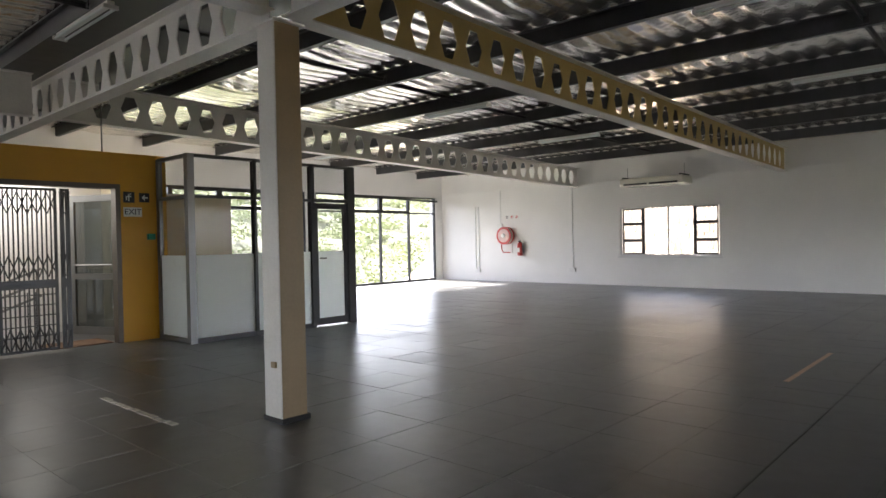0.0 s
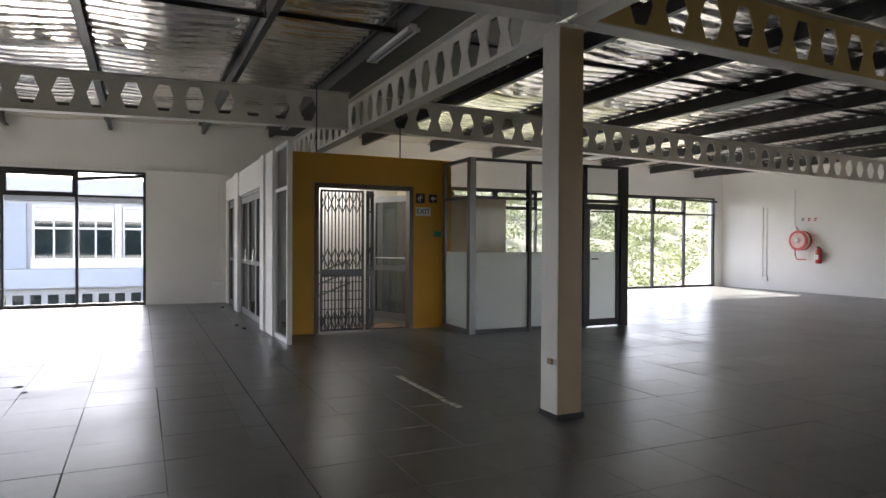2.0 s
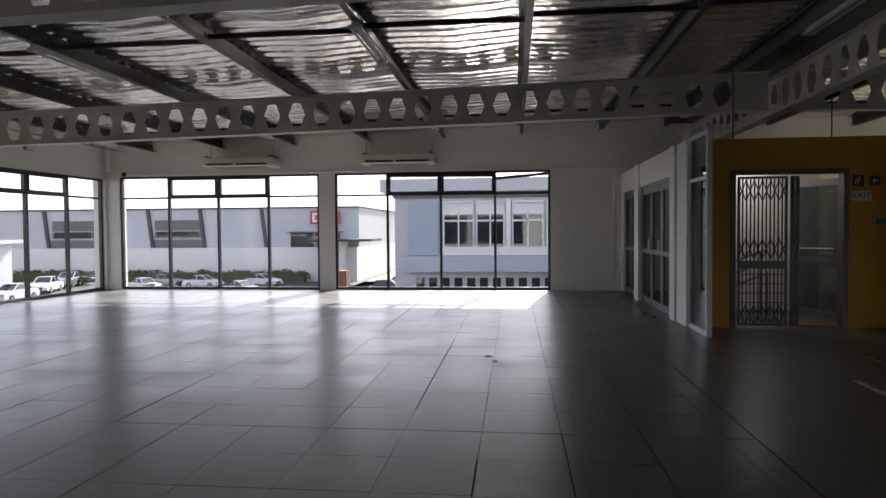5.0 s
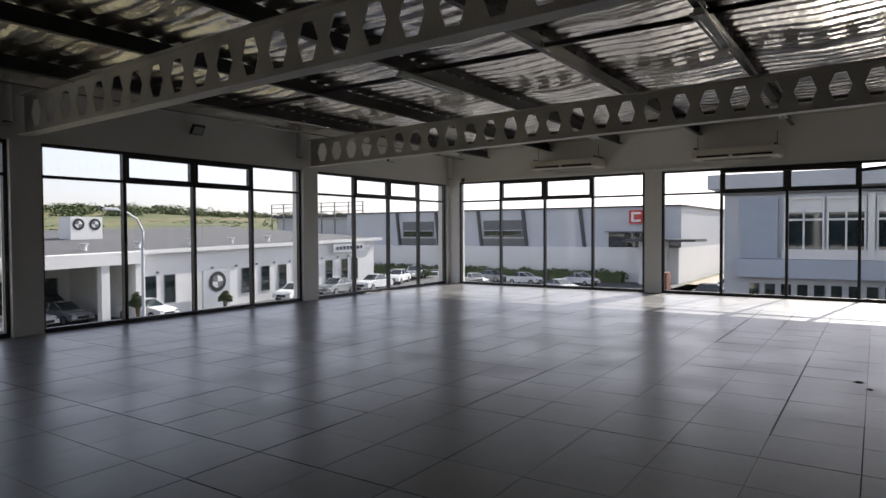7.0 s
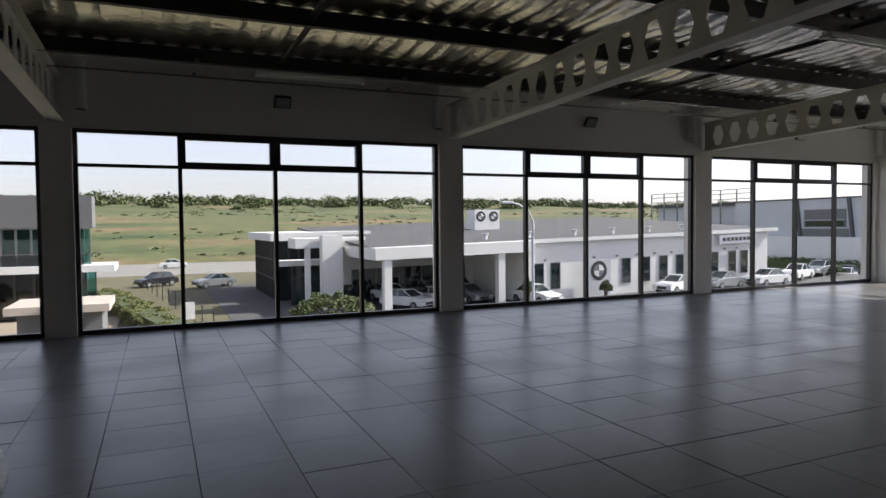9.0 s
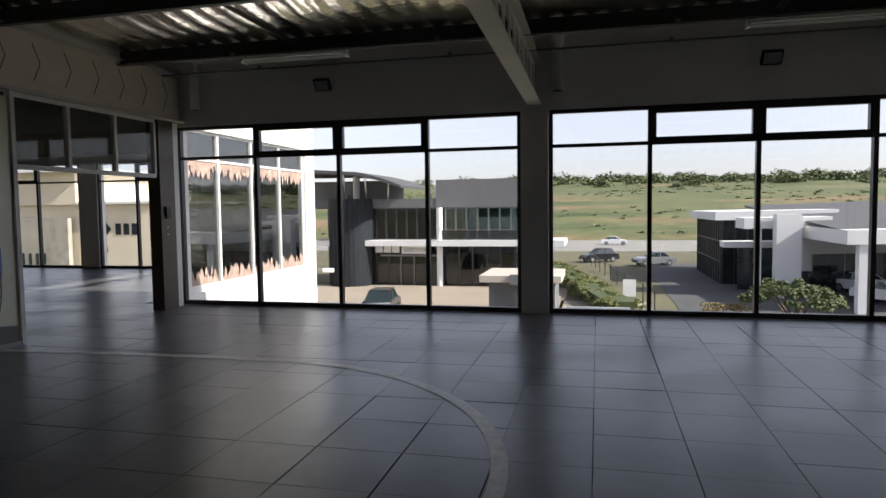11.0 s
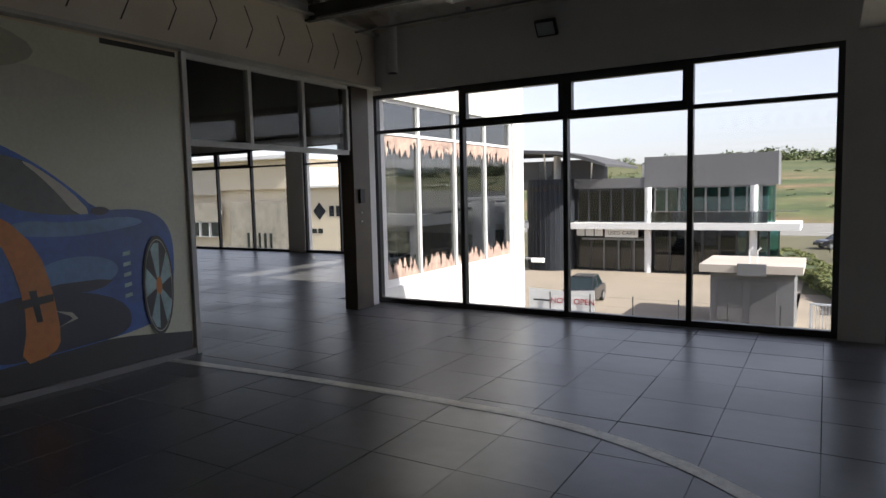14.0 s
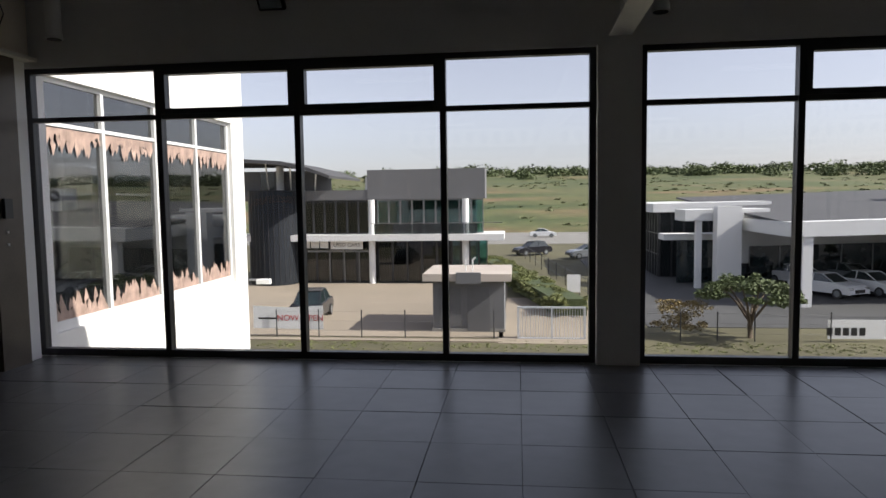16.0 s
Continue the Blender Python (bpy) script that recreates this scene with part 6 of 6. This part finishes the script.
# cream building south-east, seen through the adjoining room
t = thing("cream_building", "cream commercial building with stone piers and shutters", "building")
part("wall", boxes((36, 75, -60, -45, G, 2.0)), M_CREAMF, t)
part("upper_block", boxes((42.5, 75, -60, -44.6, 2.0, 4.6)), M_CREAMF, t)
part("roof", boxes((41.5, 76, -61, -43.6, 4.6, 4.9)), M_OUTW, t)
part("roof", boxes((35.5, 42.5, -61, -44.5, 2.0, 2.2)), M_OUTW, t)
part("stone_pier", boxes((43.0, 50.5, -44.6, -44.2, G, 0.9)), M_STONE, t)
part("shutter", boxes((52, 60.5, -44.6, -44.45, 1.6, 4.2)), paint("ribbed_shutter", (0.5, 0.46, 0.38), 0.6, 0, 0.1, 0.5, 10, 0.0, stretch=(0.1, 0.1, 8)), t)
part("band", boxes((52, 60.5, -44.6, -44.3, -0.9, 0.9)), M_STONE, t)
for k in range(6):
    w = part("window", boxes((52.2 + k * 1.4, 53.4 + k * 1.4, -44.6, -44.4, -2.4, -0.9)), M_OUTW, t)
    part("pane", boxes((52.3 + k * 1.4, 53.3 + k * 1.4, -44.39, -44.37, -2.3, -1.0)), M_OGLASS, w)
for k in range(5):
    part("slot", boxes((45.2 + k * 0.7, 45.5 + k * 0.7, -44.19, -44.17, -3.9, -1.9)), M_OGLASS, t)
for k in range(2):
    part("small_window", boxes((40.0 + k * 0.7, 40.5 + k * 0.7, -45, -44.95, -1.9, -1.5)), M_OGLASS, t)
part("emblem", slab([(41.0, 0.0), (40.3, 0.75), (39.6, 0.0), (40.3, -0.75)], lambda u, v, w: (u, -44.99 + w, v), 0.03), M_DRUM, t)
for k in range(3):
    part("letter_bar", boxes((37.2 + k * 0.75, 37.7 + k * 0.75, -45, -44.96, -0.45, 0.45)), M_DRUM, t)


# ---- parked cars ----
M_CARW = paint("white_car_paint", (0.72, 0.73, 0.74), 0.25, 0, 0.03)
M_CARS = paint("silver_car_paint", (0.35, 0.37, 0.39), 0.28, 0.5, 0.04)
M_CARB = paint("black_car_paint", (0.02, 0.02, 0.024), 0.22, 0, 0.05)
M_TYRE = paint("tyre_rubber", (0.02, 0.02, 0.02), 0.85, 0, 0.2)


def car(mat, label, tall=0.0):
    """A parked car along +x, on the ground at z=0."""
    t = thing("car", label, "car", "parked cars")
    prof = [(-2.15, 0.30), (-2.2, 0.62), (-2.05, 0.86 + tall * 0.4), (-1.2, 0.92 + tall * 0.4), (0.85, 0.94), (1.9, 0.80), (2.18, 0.62), (2.2, 0.32)]
    bm = bmesh.new()
    rows = []
    for y, k in ((-0.86, 0.0), (-0.80, 0.04), (0.80, 0.04), (0.86, 0.0)):
        rows.append([bm.verts.new((x, y, z + k)) for x, z in prof])
    for a, b in zip(rows, rows[1:]):
        for i in range(len(prof)):
            j = (i + 1) % len(prof)
            bm.faces.new((a[i], a[j], b[j], b[i]))
    bm.faces.new(rows[0])
    bm.faces.new(rows[-1][::-1])
    part("body", bm, mat, t)
    h = 1.44 + tall
    cab = [(-1.75 if tall else -1.5, 0.93), (-1.35 if tall else -0.85, h - 0.03), (-0.5, h), (0.15, h - 0.04), (1.0, 0.94)]
    bm = bmesh.new()
    lo = [bm.verts.new((x, -0.78 if z < 1.1 else -0.60, z)) for x, z in cab]
    hi = [bm.verts.new((x, 0.78 if z < 1.1 else 0.60, z)) for x, z in cab]
    for i in range(len(cab)):
        j = (i + 1) % len(cab)
        bm.faces.new((lo[i], lo[j], hi[j], hi[i]))
    bm.faces.new(lo)
    bm.faces.new(hi[::-1])
    part("cabin_glass", bm, M_OGLASS, t, "dark cabin glass")
    part("roof", boxes((-1.3 if tall else -0.85, 0.15, -0.60, 0.60, h - 0.02, h + 0.02)), mat, t)
    for s in (-0.7, 0.7):
        part("pillar", tube(bmesh.new(), [(0.98, s, 0.95), (0.15, s * 0.87, h - 0.02)], 0.035, 5), mat, t)
        part("pillar", tube(bmesh.new(), [(-0.4, s * 1.1, 0.95), (-0.45, s * 0.87, h - 0.02)], 0.035, 5), mat, t)
        part("headlight", boxes((2.08, 2.19, s - 0.16, s + 0.12, 0.62, 0.74)), M_CHROME, t)
    part("grille", boxes((2.17, 2.215, -0.42, 0.42, 0.40, 0.62)), M_BLACK, t)
    for x in (-1.35, 1.35):
        for y in (-0.80, 0.80):
            w = part("wheel", tube(bmesh.new(), [(x, y - 0.1, 0.32), (x, y + 0.1, 0.32)], 0.32, 18), M_TYRE, t)
            part("rim", tube(bmesh.new(), [(x, y - 0.108, 0.32), (x, y + 0.108, 0.32)], 0.20, 14), M_CARS, w)
    return t


cw, cs, cb = car(M_CARW, "white parked saloon car"), car(M_CARS, "silver parked saloon car"), car(M_CARB, "black parked estate car", 0.12)
cb.matrix_basis = pose(14.7, -38.0, G + 0.03, 0, 0, 95)
cw.matrix_basis = pose(-16.2, -46.8, G + 0.03 + site_rise(-16.2), 0, 0, 118)
cs.matrix_basis = pose(-21.6, -47.2, G + 0.03 + site_rise(-21.6), 0, 0, 100)
for base, x, y, r in ((cw, -18.9, -47.0, 112), (cw, -16.6, -51.8, 120), (cs, -20.0, -51.9, 110), (cb, -23.0, -52.0, 100), (cw, -25.6, -43.3, 100), (cb, -12.6, -52.5, 60),
                      (cw, -38.5, -41.8, 15), (cs, -43.5, -41.6, 10), (cw, -48.0, -40.8, 5), (cw, -54, -42.5, 20), (cs, -59, -43.8, 15), (cw, -66, -46.0, 25), (cs, -70, -48.5, 20), (cw, -66, -40.0, 60),
                      (cw, -70.5, -35.5, 85), (cw, -72.5, -29.0, 70), (cs, -72.0, -41, 80), (cw, -62, -27.0, 60), (cb, 1.6, -78.8, 30), (cw, -1.0, -113, 180),
                      (cw, -58, -9.5, 95), (cs, -66, -10.5, 90), (cw, -72, -12, 90), (cb, -62, -11.8, 92), (cs, -4.2, -74.5, 20), (cb, -12, -75, 30)):
    copy_thing(base, pose(x, y, G + 0.03 + (site_rise(max(x, -62)) if -77 < y < -36.5 and x < -12.5 and x > -62 else 0), 0, 0, r))


# ---- floor tiles, laid last, in three fields that do not quite line up ----
TILE = 0.4975
GAPS = (0.0005, 0.003, 0.0075)
floor_ob = bpy.data.objects["floor"]
tile_meshes = {}


def tile_shape(w, d, gaps, tilt):
    """Corners of one slightly tilted tile, w by d, with a joint on each side."""
    xa, xb, ya, yb = gaps[0], w - gaps[1], gaps[2], d - gaps[3]
    tx, ty = tilt
    lo = [(x, y, -0.006) for x, y in ((xa, ya), (xb, ya), (xb, yb), (xa, yb))]
    e = 0.0012
    hi = [(x, y, tx * (x / w - 0.5) + ty * (y / d - 0.5)) for x, y in ((xa + e, ya + e), (xb - e, ya + e), (xb - e, yb - e), (xa + e, yb - e))]
    return lo + hi, [(4, 5, 6, 7)] + [(i, (i + 1) % 4, 4 + (i + 1) % 4, 4 + i) for i in range(4)]


def joint(axis, field, line, seg):
    """Width class of a joint: runs of a few tiles share one."""
    if axis == "x" and field == 0 and line == 0:
        return 2
    r = random.Random(f"{axis}{field}{line}:{(seg + line) // 3}").random()
    return 2 if r > 0.82 else (1 if r > 0.52 else 0)


TILTS = [(random.uniform(-0.0016, 0.0016), random.uniform(-0.0016, 0.0016)) for _ in range(6)]
FIELDS = ((-1.19, -3.64, XW - 0.05, 0.8, YS - 0.02, 2.0),
          (-1.235, 3.50, XW - 0.05, XM + 0.02, 2.0, YN + 0.1),
          (2.2925, -6.86, 0.8, XM + 0.02, YS - 0.02, 2.0),
          (2.487, -6.86, XM + 0.02, XE - 0.1, YS - 0.02, -4.9),
          (2.487, -6.86, XG + 0.22, XE - 0.1, -13.68, YS - 0.02))
near, verts, faces = 0, [], []
for f, (ox, oy, x0, x1, y0, y1) in enumerate(FIELDS):
    for i in range(math.floor((x0 - ox) / TILE), math.ceil((x1 - ox) / TILE)):
        for j in range(math.floor((y0 - oy) / TILE), math.ceil((y1 - oy) / TILE)):
            xa, xb = max(ox + i * TILE, x0), min(ox + (i + 1) * TILE, x1)
            ya, yb = max(oy + j * TILE, y0), min(oy + (j + 1) * TILE, y1)
            if xb - xa < 0.03 or yb - ya < 0.03:
                continue
            key = (joint("x", f, i, j), joint("x", f, i + 1, j), joint("y", f, j, i), joint("y", f, j + 1, i), random.randrange(6))
            gaps, tilt = [GAPS[k] / 2 for k in key[:4]], TILTS[key[4]]
            whole = xb - xa > TILE - 1e-4 and yb - ya > TILE - 1e-4
            if whole and near < 300 and -3.4 < xa < 4.4 and -6.3 < ya < 3.6:
                if key not in tile_meshes:
                    me = bpy.data.meshes.new("tile")
                    vs, fs = tile_shape(TILE, TILE, gaps, tilt)
                    me.from_pydata(vs, [], fs)
                    me.materials.append(M_TILE)
                    tile_meshes[key] = me
                ob = new("tile", tile_meshes[key])
                ob.location = (xa, ya, 0)
                ob.parent = floor_ob
                near += 1
            else:
                vs, fs = tile_shape(xb - xa, yb - ya, gaps, tilt)
                k = len(verts)
                verts.extend((x + xa, y + ya, z) for x, y, z in vs)
                faces.extend(tuple(k + q for q in face) for face in fs)
me = bpy.data.meshes.new("tiles")
me.from_pydata(verts, [], faces)
me.materials.append(M_TILE)
rest = new("tiles", me)
rest.parent = floor_ob
tagged(rest, kind="stuff")
